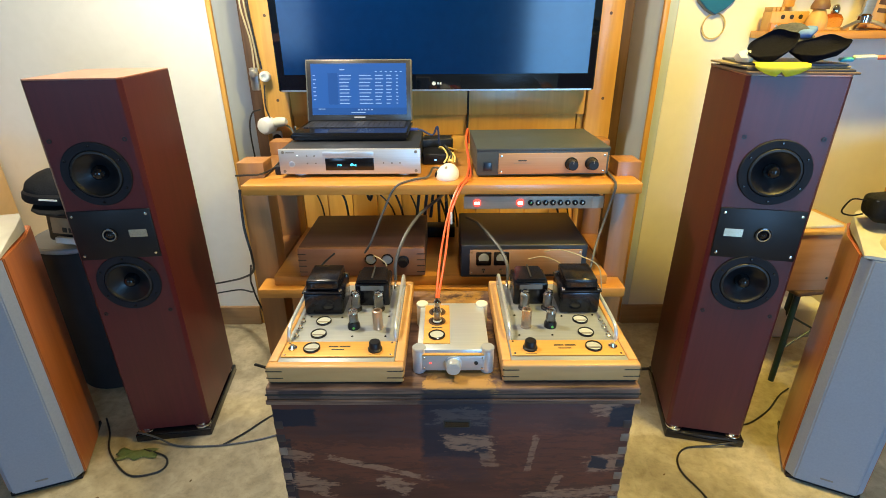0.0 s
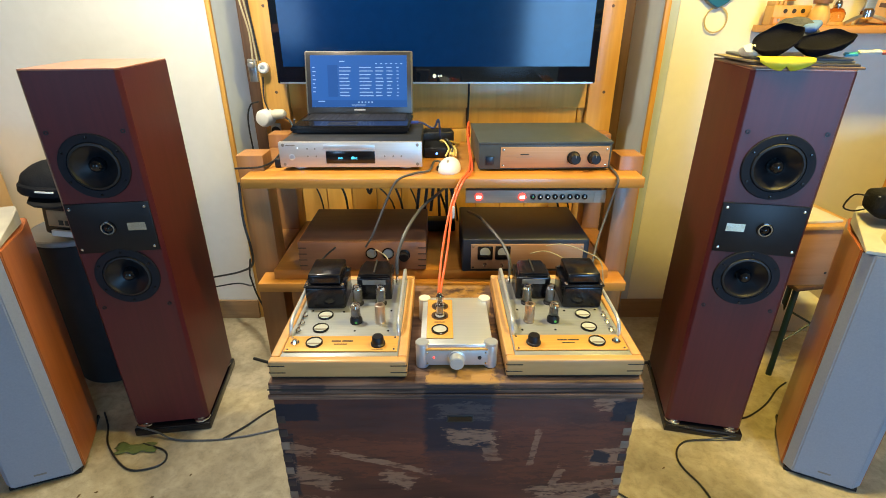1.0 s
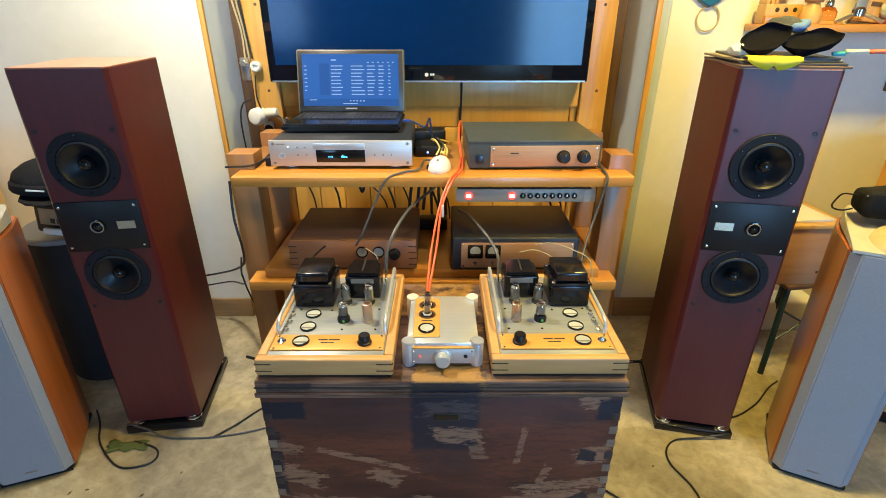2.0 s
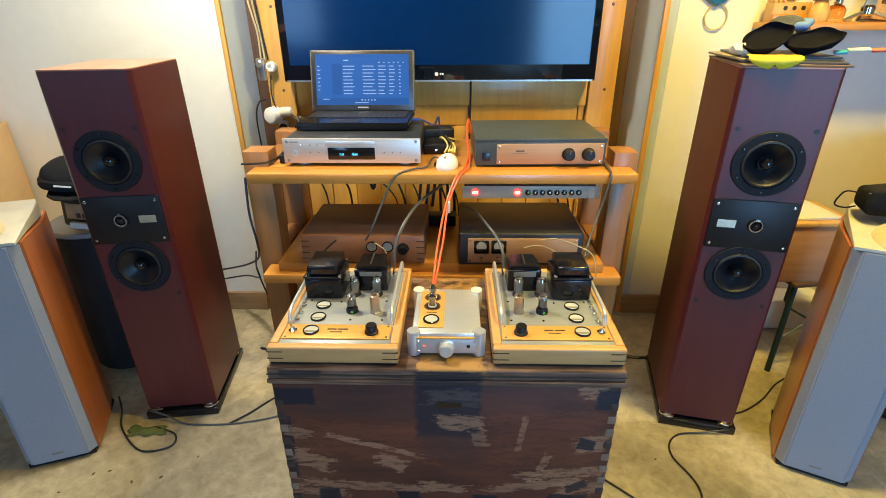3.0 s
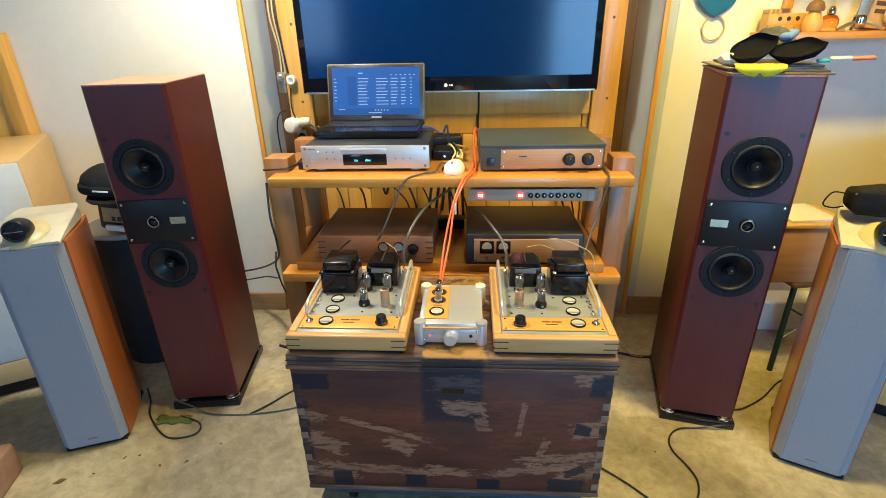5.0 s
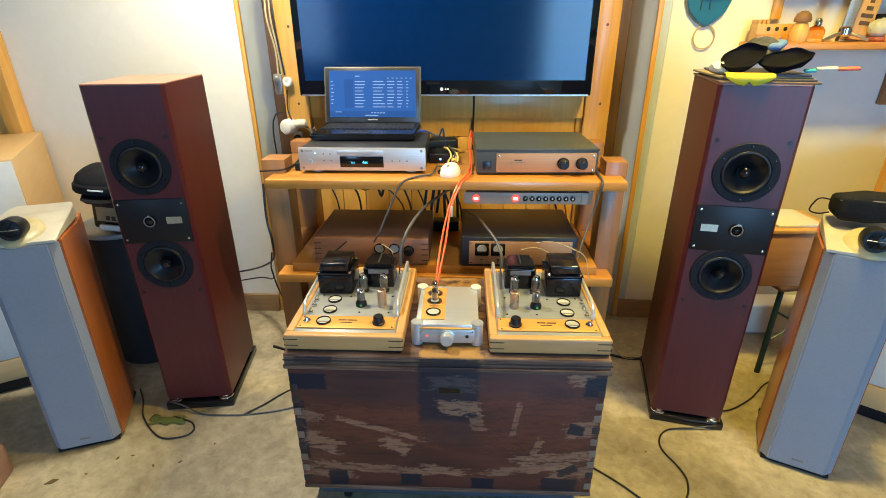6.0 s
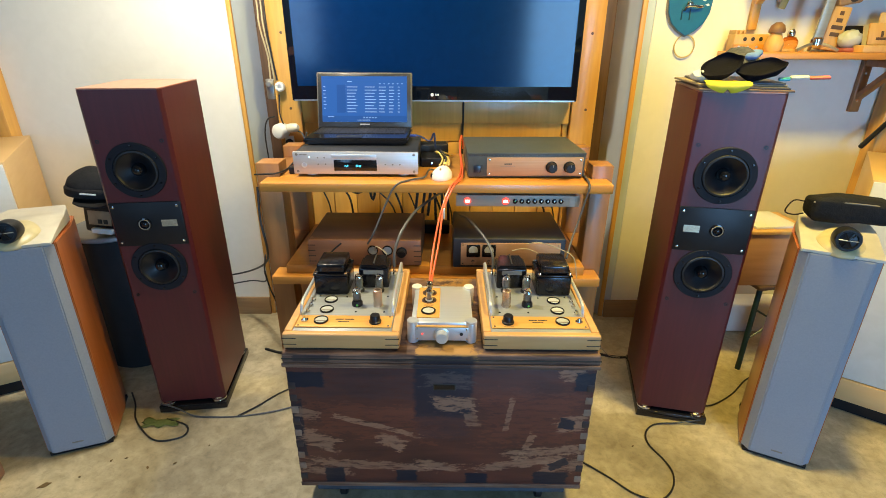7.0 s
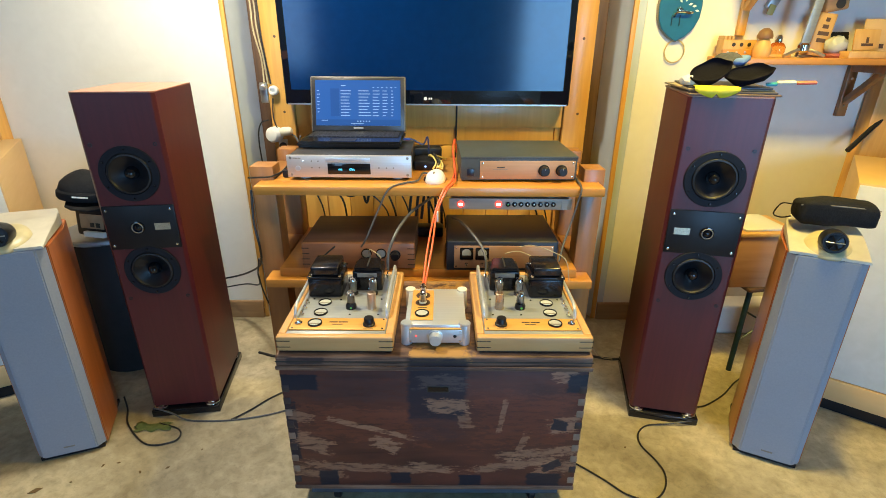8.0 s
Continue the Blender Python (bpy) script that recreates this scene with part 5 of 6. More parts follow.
# sockets, plugs and wires on the west post
sk = thing("wall_socket", "white double socket with a loose plug on the post", "socket", pose(-0.620, 2.157, 1.105))
part("plate", gbox(-0.048, -0.016, -0.016, 0.0, -0.045, 0.040, 0.004), STEEL, sk, "grey steel socket box")
part("outlet", glathe([(0.019, 0), (0.020, 0.004), (0.020, 0.024), (0.016, 0.028), (0.010, 0.028), (0.008, 0.018), (0, 0.018)], (0.012, 0.0, 0.008), (0.0, -1, 0), 24), WHITEPLASTIC, sk)
part("knob", glathe([(0.013, 0), (0.014, 0.014), (0.009, 0.018), (0, 0.018)], (-0.030, -0.016, 0.020), (0, -1, 0), 18), STEEL, sk)
pl = thing("mains_adapter", "bulky white mains adapter plugged in on the post", "plug", pose(-0.604, 2.157, 0.925))
ab = glathe([(0.030, 0), (0.034, 0.01), (0.034, 0.045), (0.026, 0.058), (0.012, 0.062), (0, 0.062)], (-0.012, 0, 0.0), (-0.25, -1, 0), 24)
part("body", ab, WHITEPLASTIC, pl)
part("plug", glathe([(0.018, 0), (0.020, 0.01), (0.018, 0.045), (0.010, 0.055), (0, 0.055)], (0.015, -0.025, 0.012), (1, -0.4, 0.15), 18), CREAM, pl)
part("socket", gbox(-0.010, 0.030, -0.012, 0.0, -0.085, -0.025, 0.004), CREAM, pl)
part("socket_mouth", glathe([(0.018, 0), (0.018, 0.001), (0, 0.001)], (0.010, -0.0121, -0.055), (0, -1, 0), 20), INK, pl)
for dx, mt in ((0.0, CREAMCABLE), (0.012, BLACKCABLE), (-0.016, CREAMCABLE)):
    cable([(-0.690 + dx, 2.200, 2.0), (-0.666 + dx, 2.195, 1.50), (-0.650 + dx, 2.150, 1.36), (-0.636 + dx * 0.6, 2.147, 1.24), (-0.628 + dx, 2.140, 1.14)], 0.0035, mt, "thin wire running down the post")
cable([(-0.616, 2.145, 1.08), (-0.622, 2.14, 1.00), (-0.606, 2.13, 0.95), (-0.598, 2.12, 0.935)], 0.003, BLACKCABLE, "dark wire between the sockets")
cable([(-0.552, 2.125, 0.93), (-0.525, 2.12, 0.915), (-0.500, 2.08, 0.88), (-0.49, 2.02, 0.87), (-0.46, 1.96, 0.95)], 0.004, mat("slate_cable", (0.08, 0.10, 0.13), None, 0.4, bump=0), "slate-grey lead from the adapter to the laptop")
cable([(-0.650, 2.155, 0.985), (-0.685, 2.15, 0.97), (-0.700, 2.14, 0.90), (-0.695, 2.14, 0.72), (-0.69, 2.14, 0.45)], 0.0032, BLACKCABLE, "black wire hanging along the recess")

# ---- floor leads and litter ----
cable([(-0.955, 1.372, 0.032), (-0.925, 1.362, 0.036), (-0.880, 1.358, 0.022), (-0.83, 1.345, 0.006), (-0.774, 1.338, 0.004), (-0.655, 1.343, 0.004), (-0.53, 1.372, 0.004), (-0.42, 1.42, 0.004), (-0.30, 1.48, 0.004)], 0.0030, GREYCABLE, "grey speaker lead across the concrete")
cable([(-1.13, 1.47, 0.004), (-1.075, 1.40, 0.004), (-1.028, 1.322, 0.004), (-0.945, 1.245, 0.004), (-0.885, 1.217, 0.004), (-0.822, 1.232, 0.004), (-0.806, 1.262, 0.004), (-0.832, 1.298, 0.004), (-0.913, 1.325, 0.004)], 0.0030, BLACKCABLE, "black speaker lead looped on the concrete")
cable([(-0.655, 1.343, 0.006), (-0.60, 1.40, 0.005), (-0.54, 1.476, 0.004), (-0.44, 1.56, 0.004)], 0.0032, BLACKCABLE, "thin dark lead across the concrete")
cable([(-0.70, 1.78, 0.004), (-0.60, 1.75, 0.004), (-0.52, 1.80, 0.004), (-0.42, 1.82, 0.004)], 0.006, BLACKCABLE, "black mains lead under the rack")
cable([(1.075, 1.335, 0.020), (1.03, 1.332, 0.016), (0.971, 1.332, 0.006), (0.895, 1.325, 0.004), (0.850, 1.285, 0.004), (0.839, 1.228, 0.004), (0.866, 1.155, 0.004), (0.872, 1.10, 0.004), (0.845, 1.04, 0.004), (0.79, 1.00, 0.004), (0.72, 1.02, 0.004), (0.66, 1.08, 0.004), (0.593, 1.139, 0.004), (0.50, 1.21, 0.004)], 0.0030, BLACKCABLE, "dark speaker lead curving over the concrete")
cable([(0.70, 1.80, 0.004), (0.812, 1.765, 0.004), (0.90, 1.742, 0.004), (1.0, 1.76, 0.004)], 0.006, BLACKCABLE, "black mains lead behind the speaker")
cable([(1.10, 1.43, 0.004), (1.164, 1.436, 0.004), (1.27, 1.50, 0.004), (1.36, 1.58, 0.004), (1.42, 1.62, 0.004)], 0.003, BLACKCABLE, "thin dark lead between the speakers")
cable([(0.705, 1.69, 0.30), (0.71, 1.68, 0.20), (0.78, 1.70, 0.10), (0.84, 1.72, 0.03), (0.90, 1.74, 0.005)], 0.0022, CREAMCABLE, "thin pale wire beside the rack")
rag = bmesh.new()
bmesh.ops.create_grid(rag, x_segments=14, y_segments=8, size=1.0)
for v in rag.verts:
    n = noise.noise(Vector((v.co.x * 2.2, v.co.y * 2.2, 1.3)))
    v.co = Vector((v.co.x * 0.062 * (1 + 0.25 * n), v.co.y * 0.020 * (1 + 0.9 * n), 0.003 + 0.005 * abs(n) + 0.002 * abs(math.sin(6 * v.co.x))))
rag_ob = solid("plastic_film", rag, GREENRAG, "crumpled green plastic film on the concrete", "litter", m=pose(-0.925, 1.305, 0, 0, 0, 8))
rag_ob.modifiers.new("thickness", "SOLIDIFY").thickness = 0.0012
for x, y, s, a in ((-1.151, 1.025, 0.017, 30), (-0.999, 1.127, 0.006, 70), (-0.955, 1.14, 0.005, 10), (-0.78, 1.12, 0.006, 40), (-0.86, 1.10, 0.007, 110), (-1.06, 1.06, 0.004, 0), (0.78, 1.22, 0.005, 20), (-0.70, 1.20, 0.004, 60)):
    lf = gprism([(-1.0 * s, -0.2 * s), (0.2 * s, -0.55 * s), (1.3 * s, 0.1 * s), (0.3 * s, 0.6 * s)], 0.0, 0.002, 0.0)
    solid("debris", lf, LEAFDEBRIS, "small dry brown scrap on the concrete", "litter", group="scraps on the floor", m=pose(x, y, 0.001, 0, 4, a))
blk = gbox(-0.09, 0.05, -0.06, 0.08, 0, 0.115, 0.012, 3)
for v in blk.verts:
    v.co += 0.006 * noise.noise_vector(v.co * 25)
solid("stone_block", blk, STONE, "rough pinkish block standing on the floor", "block", m=pose(-1.335, 0.985, 0, 0, 0, 15))

# ---- large plywood cabinets in the corners ----


def ply_cabinet(m, w, d, h, k, note):
    """k: +1 where the visible side is to the right of the front."""
    c = thing("plywood_cabinet", note, "cabinet", m, group="plywood cabinets")
    x0, x1 = (-w, 0) if k > 0 else (0, w)
    part("carcass", gbox(x0, x1, 0.006, d, 0.055, h, 0.003), PLY, c)
    part("front_panel", gbox(x0 + 0.004, x1 - 0.004, 0.0, 0.0058, 0.150, h - 0.006, 0.002), WHITEBOARD, c, "off-white front panel")
    part("lower_front", gbox(x0 + 0.002, x1 - 0.002, -0.004, 0.0058, 0.056, 0.146, 0.003), PLY, c, "pale wooden lower board")
    part("plinth", gbox(x0 + 0.02, x1 - 0.02, 0.02, d - 0.02, 0.0, 0.0548), BLACK, c, "dark recessed plinth")
    part("scuff", gbox((x0 + x1) / 2 - 0.10 * k, (x0 + x1) / 2 - 0.10 * k + 0.003, -0.0004, 0.001, 0.34, 0.37), GREYINK, c)
    return c


ply_cabinet(pose(-1.414, 1.566, 0, 0, 0, 31), 0.70, 0.60, 0.910, 1, "large birch plywood cabinet with off-white front")
ply_cabinet(pose(1.520, 1.488, 0, 0, 0, -36), 0.70, 0.56, 0.890, -1, "large birch plywood cabinet with off-white front")
strut = gtube([(1.855, 1.99, 0.897), (2.10, 2.075, 1.11)], 0.010, 8, step=1)
solid("black_strut", strut, BLACK, "black rod leaning on the cabinet against the wall", "rod")
wb = thing("leaning_board", "orange-brown wooden board leaning on the wall", "board", pose(1.945, 2.03, 0.0))
part("board", gbox(0, 0.55, 0.0, 0.07, 0.0, 1.32, 0.004), PINE_UP, wb)

cab = thing("wooden_door", "orange-brown framed wooden panel door against the wall", "door", pose(-1.775, 2.045, 0))
for x0, x1 in ((-0.62, -0.55), (-0.072, 0.0)):
    part("stile", gbox(x0, x1, 0, 0.06, 0, 1.32, 0.004), PINE_UP, cab)
part("top_rail", gbox(-0.549, -0.073, 0, 0.06, 1.22, 1.32, 0.004), PINE, cab)
part("bottom_rail", gbox(-0.549, -0.073, 0, 0.06, 0, 0.12, 0.004), PINE, cab)
part("panel", gbox(-0.549, -0.073, 0.022, 0.045, 0.121, 1.219, 0.002), PANELWOOD, cab)

# ---- dark drum with a cap and a small device, behind the mahogany speaker ----
drum = thing("drum_stand", "dark round drum standing behind the speaker", "drum", pose(-1.235, 1.785, 0))
part("shell", glathe([(0.150, 0.0), (0.155, 0.01), (0.155, 0.575), (0.150, 0.582)], seg=40), DRUM, drum)
part("tray", glathe([(0.160, 0.5825), (0.166, 0.588), (0.166, 0.600), (0.160, 0.604), (0.150, 0.600), (0, 0.600)], seg=40), CHASSIS, drum, "grey rimmed tray")
dev = thing("pocket_radio", "small black radio with a tan label and buttons", "radio", pose(-1.215, 1.66, 0.604, 0, 0, -12))
part("body", moved(gbox(-0.07, 0.075, 0, 0.09, 0.0, 0.135, 0.012, 3), pose(0, 0, 0.012, -8, 0, 0)), BLACK, dev)
part("label", moved(gbox(-0.045, 0.060, -0.0025, 0.0, 0.030, 0.085, 0.002), pose(0, 0, 0.012, -8, 0, 0)), mat("tan_label", (0.40, 0.30, 0.18), (0.30, 0.21, 0.12), 0.5), dev, "tan label plate")
for x in (0.000, 0.026):
    part("button", moved(gbox(x, x + 0.018, -0.0045, -0.002, 0.036, 0.053, 0.001), pose(0, 0, 0.012, -8, 0, 0)), INK, dev)
part("front_strip", moved(gbox(-0.02, 0.07, -0.02, -0.002, 0.0, 0.022, 0.004), pose(0, 0, 0.012, -8, 0, 0)), WHITEPLASTIC, dev)
cap_ = thing("cap", "black peaked cloth cap lying on the radio", "cap", pose(-1.215, 1.70, 0.745, -6, 8, 12))
dome = bmesh.new()
bmesh.ops.create_icosphere(dome, subdivisions=4, radius=1.0)
for v in dome.verts:
    n = noise.noise(v.co * 2.3)
    v.co = Vector((v.co.x * 0.102, v.co.y * 0.095, (v.co.z * 0.078 if v.co.z > 0 else v.co.z * 0.030) + 0.040)) * (1 + 0.06 * n)
part("crown", dome, FABRIC, cap_)
part("band", glathe([(0.099, 0.012), (0.104, 0.020), (0.104, 0.040), (0.099, 0.046)], seg=36), FABRIC, cap_)
brim = gprism([(-0.060, -0.05), (-0.045, -0.100), (-0.015, -0.125), (0.04, -0.130), (0.075, -0.105), (0.088, -0.05)], 0.008, 0.014, 0.002)
part("peak", moved(brim, pose(0, 0, 0, 10, 0, 0)), FABRIC, cap_)
part("emblem", gbox(-0.016, 0.034, -0.1075, -0.1035, 0.030, 0.035), WHITEPLASTIC, cap_, "small white stitched mark")

# ---- pouch on the grey speaker ----
pch = thing("pouch", "soft black zipped pouch with a wrist loop", "pouch", pose(1.332, 1.325, 0.806, 0, 0, -14))
pb_ = gbox(-0.108, 0.108, -0.045, 0.045, 0.0, 0.086, 0.026, 4)
bmesh.ops.subdivide_edges(pb_, edges=pb_.edges[:], cuts=2, use_grid_fill=True)
for v in pb_.verts:
    v.co += Vector((0, 0, 0.012)) * noise.noise(v.co * 12) + 0.004 * noise.noise_vector(v.co * 30)
    v.co.z = max(0.0, v.co.z * (0.84 + 0.10 * math.cos(v.co.x * 16)))
part("body", pb_, FABRIC, pch)
part("zip", gtube([(-0.105, -0.030, 0.060), (-0.04, -0.040, 0.066), (0.04, -0.040, 0.064), (0.105, -0.030, 0.056)], 0.0022, 6), GREYINK, pch)
part("loop", gtube([(-0.114, 0.0, 0.052), (-0.145, -0.004, 0.055), (-0.160, -0.008, 0.040), (-0.165, -0.010, 0.018), (-0.140, -0.008, 0.010), (-0.114, -0.006, 0.016)], 0.0022, 6), FABRIC, pch)

# ---- cards and cloths on the mahogany speaker ----
E_ = SP_E.matrix_basis
for i, (dx, dy, w, d, a, mt) in enumerate(((0.0, 0.15, 0.250, 0.30, 2, mat("brown_card", (0.20, 0.13, 0.09), None, 0.6)), (0.01, 0.15, 0.235, 0.27, -3, mat("dark_card", (0.07, 0.06, 0.06), None, 0.5)), (-0.008, 0.16, 0.240, 0.26, 4, mat("tan_card", (0.30, 0.24, 0.15), None, 0.6)), (0.004, 0.16, 0.225, 0.25, -2, mat("slate_card", (0.05, 0.06, 0.09), None, 0.45)))):
    solid("magazine", gbox(-w / 2, w / 2, -d / 2, d / 2, 0, 0.0055, 0.0015), mt, "thin magazine stacked on the speaker top", "magazine", group="stacked magazines", m=E_ @ pose(dx, dy, 1.1764 + i * 0.0058, 0, 0, a))
ZM = 1.1764 + 4 * 0.0058
yc = bmesh.new()
cols = []
for i in range(13):
    x = -0.060 + i * 0.010
    dip = 0.024 * (1 - (abs(x) / 0.062) ** 2.2) - (0.012 if abs(x) < 0.008 else 0.0)
    cols.append([yc.verts.new((x, 0.030, 0.002)), yc.verts.new((x, -0.006, 0.001)), yc.verts.new((x, -0.010, -0.004)), yc.verts.new((x, -0.012, -0.006 - max(0.0, dip)))])
for a, b in zip(cols, cols[1:]):
    for k in range(3):
        yc.faces.new((a[k], b[k], b[k + 1], a[k + 1]))
yo = solid("yellow_mask", yc, YELLOW, "bright yellow card eye mask over the speaker's edge", "mask", m=E_ @ pose(-0.045, 0.006, ZM + 0.001, 0, 0, -4))
yo.modifiers.new("thickness", "SOLIDIFY").thickness = 0.0015


def cushion(m, sx, sy, sz):
    c = thing("slipper", "open black padded cloth slipper", "slipper", m, group="black slippers")
    prof = [(0.0, 0.0), (0.45, 0.06), (0.80, 0.30), (0.97, 0.75), (1.0, 1.0), (0.95, 1.02), (0.90, 0.84), (0.72, 0.66), (0.40, 0.56), (0.0, 0.54)]
    b = glathe(prof, seg=40)
    for v in b.verts:
        point = 1.0 - 0.30 * max(0.0, v.co.x) ** 2
        v.co = Vector((v.co.x * sx, v.co.y * sy * point, v.co.z * sz * (1 + 0.35 * v.co.x)))
        v.co += 0.007 * noise.noise_vector(v.co * 24)
    part("body", b, NAVYBLACK, c)
    return c


cushion(E_ @ pose(-0.056, 0.085, ZM + 0.012, 27, -12, 22), 0.061, 0.045, 0.038)
cushion(E_ @ pose(0.048, 0.078, ZM + 0.010, 27, -2, 4), 0.065, 0.041, 0.035)
gc = bmesh.new()
bmesh.ops.create_grid(gc, x_segments=24, y_segments=16, size=1.0)
for v in gc.verts:
    x, y = v.co.x, v.co.y
    v.co = Vector((x * 0.050, y * 0.052, 0.052 + 0.018 * math.exp(-2 * (x * x + y * y)) + 0.010 * math.sin(5 * x + 3 * y) - 0.030 * max(0, abs(x) - 0.55) - 0.02 * max(0, abs(y) - 0.6)))
g_ob = solid("grey_cloth", gc, CHARCOAL, "crumpled charcoal grey cloth laid over the slippers", "cloth", m=E_ @ pose(0.016, 0.172, ZM + 0.016, 24, 4, 10))
g_ob.modifiers.new("thickness", "SOLIDIFY").thickness = 0.004
solid("blue_cloth", moved(gbox(-0.017, 0.017, -0.034, 0.034, -0.010, 0.010, 0.0095, 3), pose(0, 0, 0, 12, 0, -32)), BLUEFABRIC, "rolled light blue cloth over the slippers", "cloth", m=E_ @ pose(0.050, 0.150, ZM + 0.070))
wp = thing("paper_scrap", "crumpled white and clear wrapper on the magazines", "litter", E_ @ pose(-0.112, 0.07, ZM))
wpb = bmesh.new()
bmesh.ops.create_icosphere(wpb, subdivisions=2, radius=0.022)
for v in wpb.verts:
    v.co = v.co * (1 + 0.5 * noise.noise(v.co * 60))
    v.co.z = max(0.0, v.co.z * 0.8 + 0.012)
part("wrapper", wpb, PAPER, wp)
st = thing("ribbon", "turquoise, white and coral plastic strip sticking out", "ribbon", E_ @ pose(0.100, 0.06, ZM + 0.004))
for x0, x1, mt, dz in ((0.0, 0.028, TURQUOISE, 0.0), (0.0285, 0.075, PAPER, 0.004), (0.0755, 0.125, REDPLASTIC, 0.002)):
    part("strip", moved(gbox(x0, x1, -0.009, 0.009, dz, dz + 0.007, 0.002), pose(0, 0, 0, 12, -3, -6)), mt, st)

# ---- box on a steel stool behind the speakers ----
stool = thing("steel_stool", "dark green steel-legged stool behind the speakers", "stool", pose(1.495, 1.83, 0, 0, 0, 10))
part("seat", gbox(-0.13, 0.13, -0.13, 0.13, 0.372, 0.390, 0.006), BROWNWOOD, stool)
for sx in (-1, 1):
    for sy in (-1, 1):
        part("leg", gtube([(sx * 0.105, sy * 0.105, 0.372), (sx * 0.135, sy * 0.135, 0.0)], 0.011, 10, step=1), GREENSTEEL, stool)
for sx in (-1, 1):
    part("brace", gtube([(sx * 0.112, -0.112, 0.28), (-sx * 0.124, -0.124, 0.14)], 0.004, 8, step=1), GREENSTEEL, stool)
bx_ = thing("wooden_box", "plain reddish wooden box on the stool", "box", pose(1.415, 1.70, 0.3902, 0, 0, 2))
part("body", gbox(-0.105, 0.135, 0.0, 0.22, 0.0, 0.222, 0.003), mat("cedar_board", (0.46, 0.25, 0.13), (0.36, 0.18, 0.085), 0.55, grain=(1.2, 12, 12), bump=0.06), bx_)
part("lid", gbox(-0.110, 0.140, -0.006, 0.226, 0.2225, 0.238, 0.003), LIGHTWOOD, bx_)
for x in (0.075, 0.095):
    part("nail", glathe([(0.005, 0), (0.004, 0.001), (0, 0.0012)], (x, -0.0002, 0.05), (0, -1, 0), 10), INK, bx_)
solid("notebook", gbox(-0.08, 0.10, 0.02, 0.20, 0, 0.010, 0.002), PAPER, "thick white-covered notebook lying on the box", "notebook", m=pose(1.415, 1.70, 0.6286, 0, 0, 6))
solid("white_tub", gbox(-0.14, 0.26, -0.06, 0.06, 0, 0.15, 0.012, 3), WHITEPLASTIC, "long low white plastic tub on the floor", "tub", m=pose(1.52, 2.025, 0))

# ---- plaque and ring on the wall ----
plq = thing("wall_plaque", "teal shield-shaped wooden plaque with a silver motif", "plaque", pose(1.083, WALL_Y, 1.425))
outline = [(0.0, -0.108), (0.035, -0.088), (0.068, -0.058), (0.086, -0.018), (0.090, 0.030), (0.084, 0.080), (0.070, 0.105), (0.0, 0.112), (-0.070, 0.105), (-0.084, 0.080), (-0.090, 0.030), (-0.086, -0.018), (-0.068, -0.058), (-0.035, -0.088)]
part("back_board", moved(gprism([(x, z) for x, z in outline], 0, 0.014, 0.003), pose(0, 0, 0, 90, 0, 0)), mat("shield_edge", (0.30, 0.24, 0.15), None, 0.5), plq, "pale wooden edge")
part("face", moved(gprism([(x * 0.955, z * 0.955) for x, z in outline], 0.0142, 0.020, 0.002), pose(0, 0, 0, 90, 0, 0)), TEAL, plq)
hook = part("hook", gtube([(-0.022, -0.022, -0.010), (-0.020, -0.034, 0.002), (0.0, -0.038, 0.006), (0.030, -0.034, 0.003), (0.048, -0.026, 0.004)], 0.005, 8), CHROME, plq, "silver beak-like hook")
part("head", glathe([(0.012, 0), (0.013, 0.006), (0.008, 0.014), (0, 0.016)], (-0.004, -0.021, 0.012), (0, -1, 0), 18), CHROME, plq)
for x in (-0.030, 0.002):
    part("leg", gtube([(x, -0.0225, -0.005), (x + 0.001, -0.024, -0.045)], 0.0022, 6, step=1), mat("deep_teal", (0.01, 0.05, 0.08), None, 0.5, bump=0), plq)
for i in range(9):
    a = radians(-35 + i * 17)
    rr = 0.030 + 0.016 * (i % 3)
    leaf = gprism([(0, -0.009), (0.0045, 0.0), (0, 0.010), (-0.0045, 0.0)], 0.0, 0.002, 0.0)
    part("leaf", moved(leaf, pose(0.012 + rr * math.sin(a) * 0.9, -0.0202, 0.022 + rr * math.cos(a), 90, 0, 0) @ pose(0, 0, 0, 0, 0, -math.degrees(a))), WHITEPLASTIC, plq, "white leaf")
ring_ = [(1.092 + 0.041 * math.cos(2 * math.pi * i / 20), WALL_Y - 0.008, 1.283 + 0.043 * math.sin(2 * math.pi * i / 20)) for i in range(21)]
solid("ring", gtube(ring_, 0.0026, 8, step=2), mat("pale_ring_wood", (0.62, 0.46, 0.20), None, 0.5, bump=0.02), "thin pale wooden ring hanging on the wall", "ring")

# ---- wall shelf and what stands on it ----
SZ = 1.266
ws = thing("wall_shelf", "honey-coloured wooden wall shelf on timber brackets", "shelf", pose(0, 0, 0))
part("board", gbox(1.235, 2.60, 1.885, 2.104, SZ - 0.024, SZ, 0.003), PINE, ws)


def bracket(x, ztop, parent):
    b = part("bracket_plate", gbox(x - 0.019, x + 0.019, 2.085, 2.1075, ztop - 0.215, ztop, 0.003), RACKPOST, parent)
    part("arm", gbox(x - 0.016, x + 0.016, 1.91, 2.0845, ztop - 0.032, ztop - 0.0005, 0.003), RACKPOST, parent)
    br = gbox(-0.013, 0.013, -0.012, 0.012, 0, 0.19, 0.002)
    part("brace", moved(br, pose(x, 2.088, ztop - 0.155, 50, 0, 0)), RACKPOST, parent)
    for z in (0.06, 0.17):
        part("screw", glathe([(0.005, 0), (0.004, 0.0015), (0, 0.002)], (x, 2.0848, ztop - z), (0, -1, 0), 10), CHROME, b)


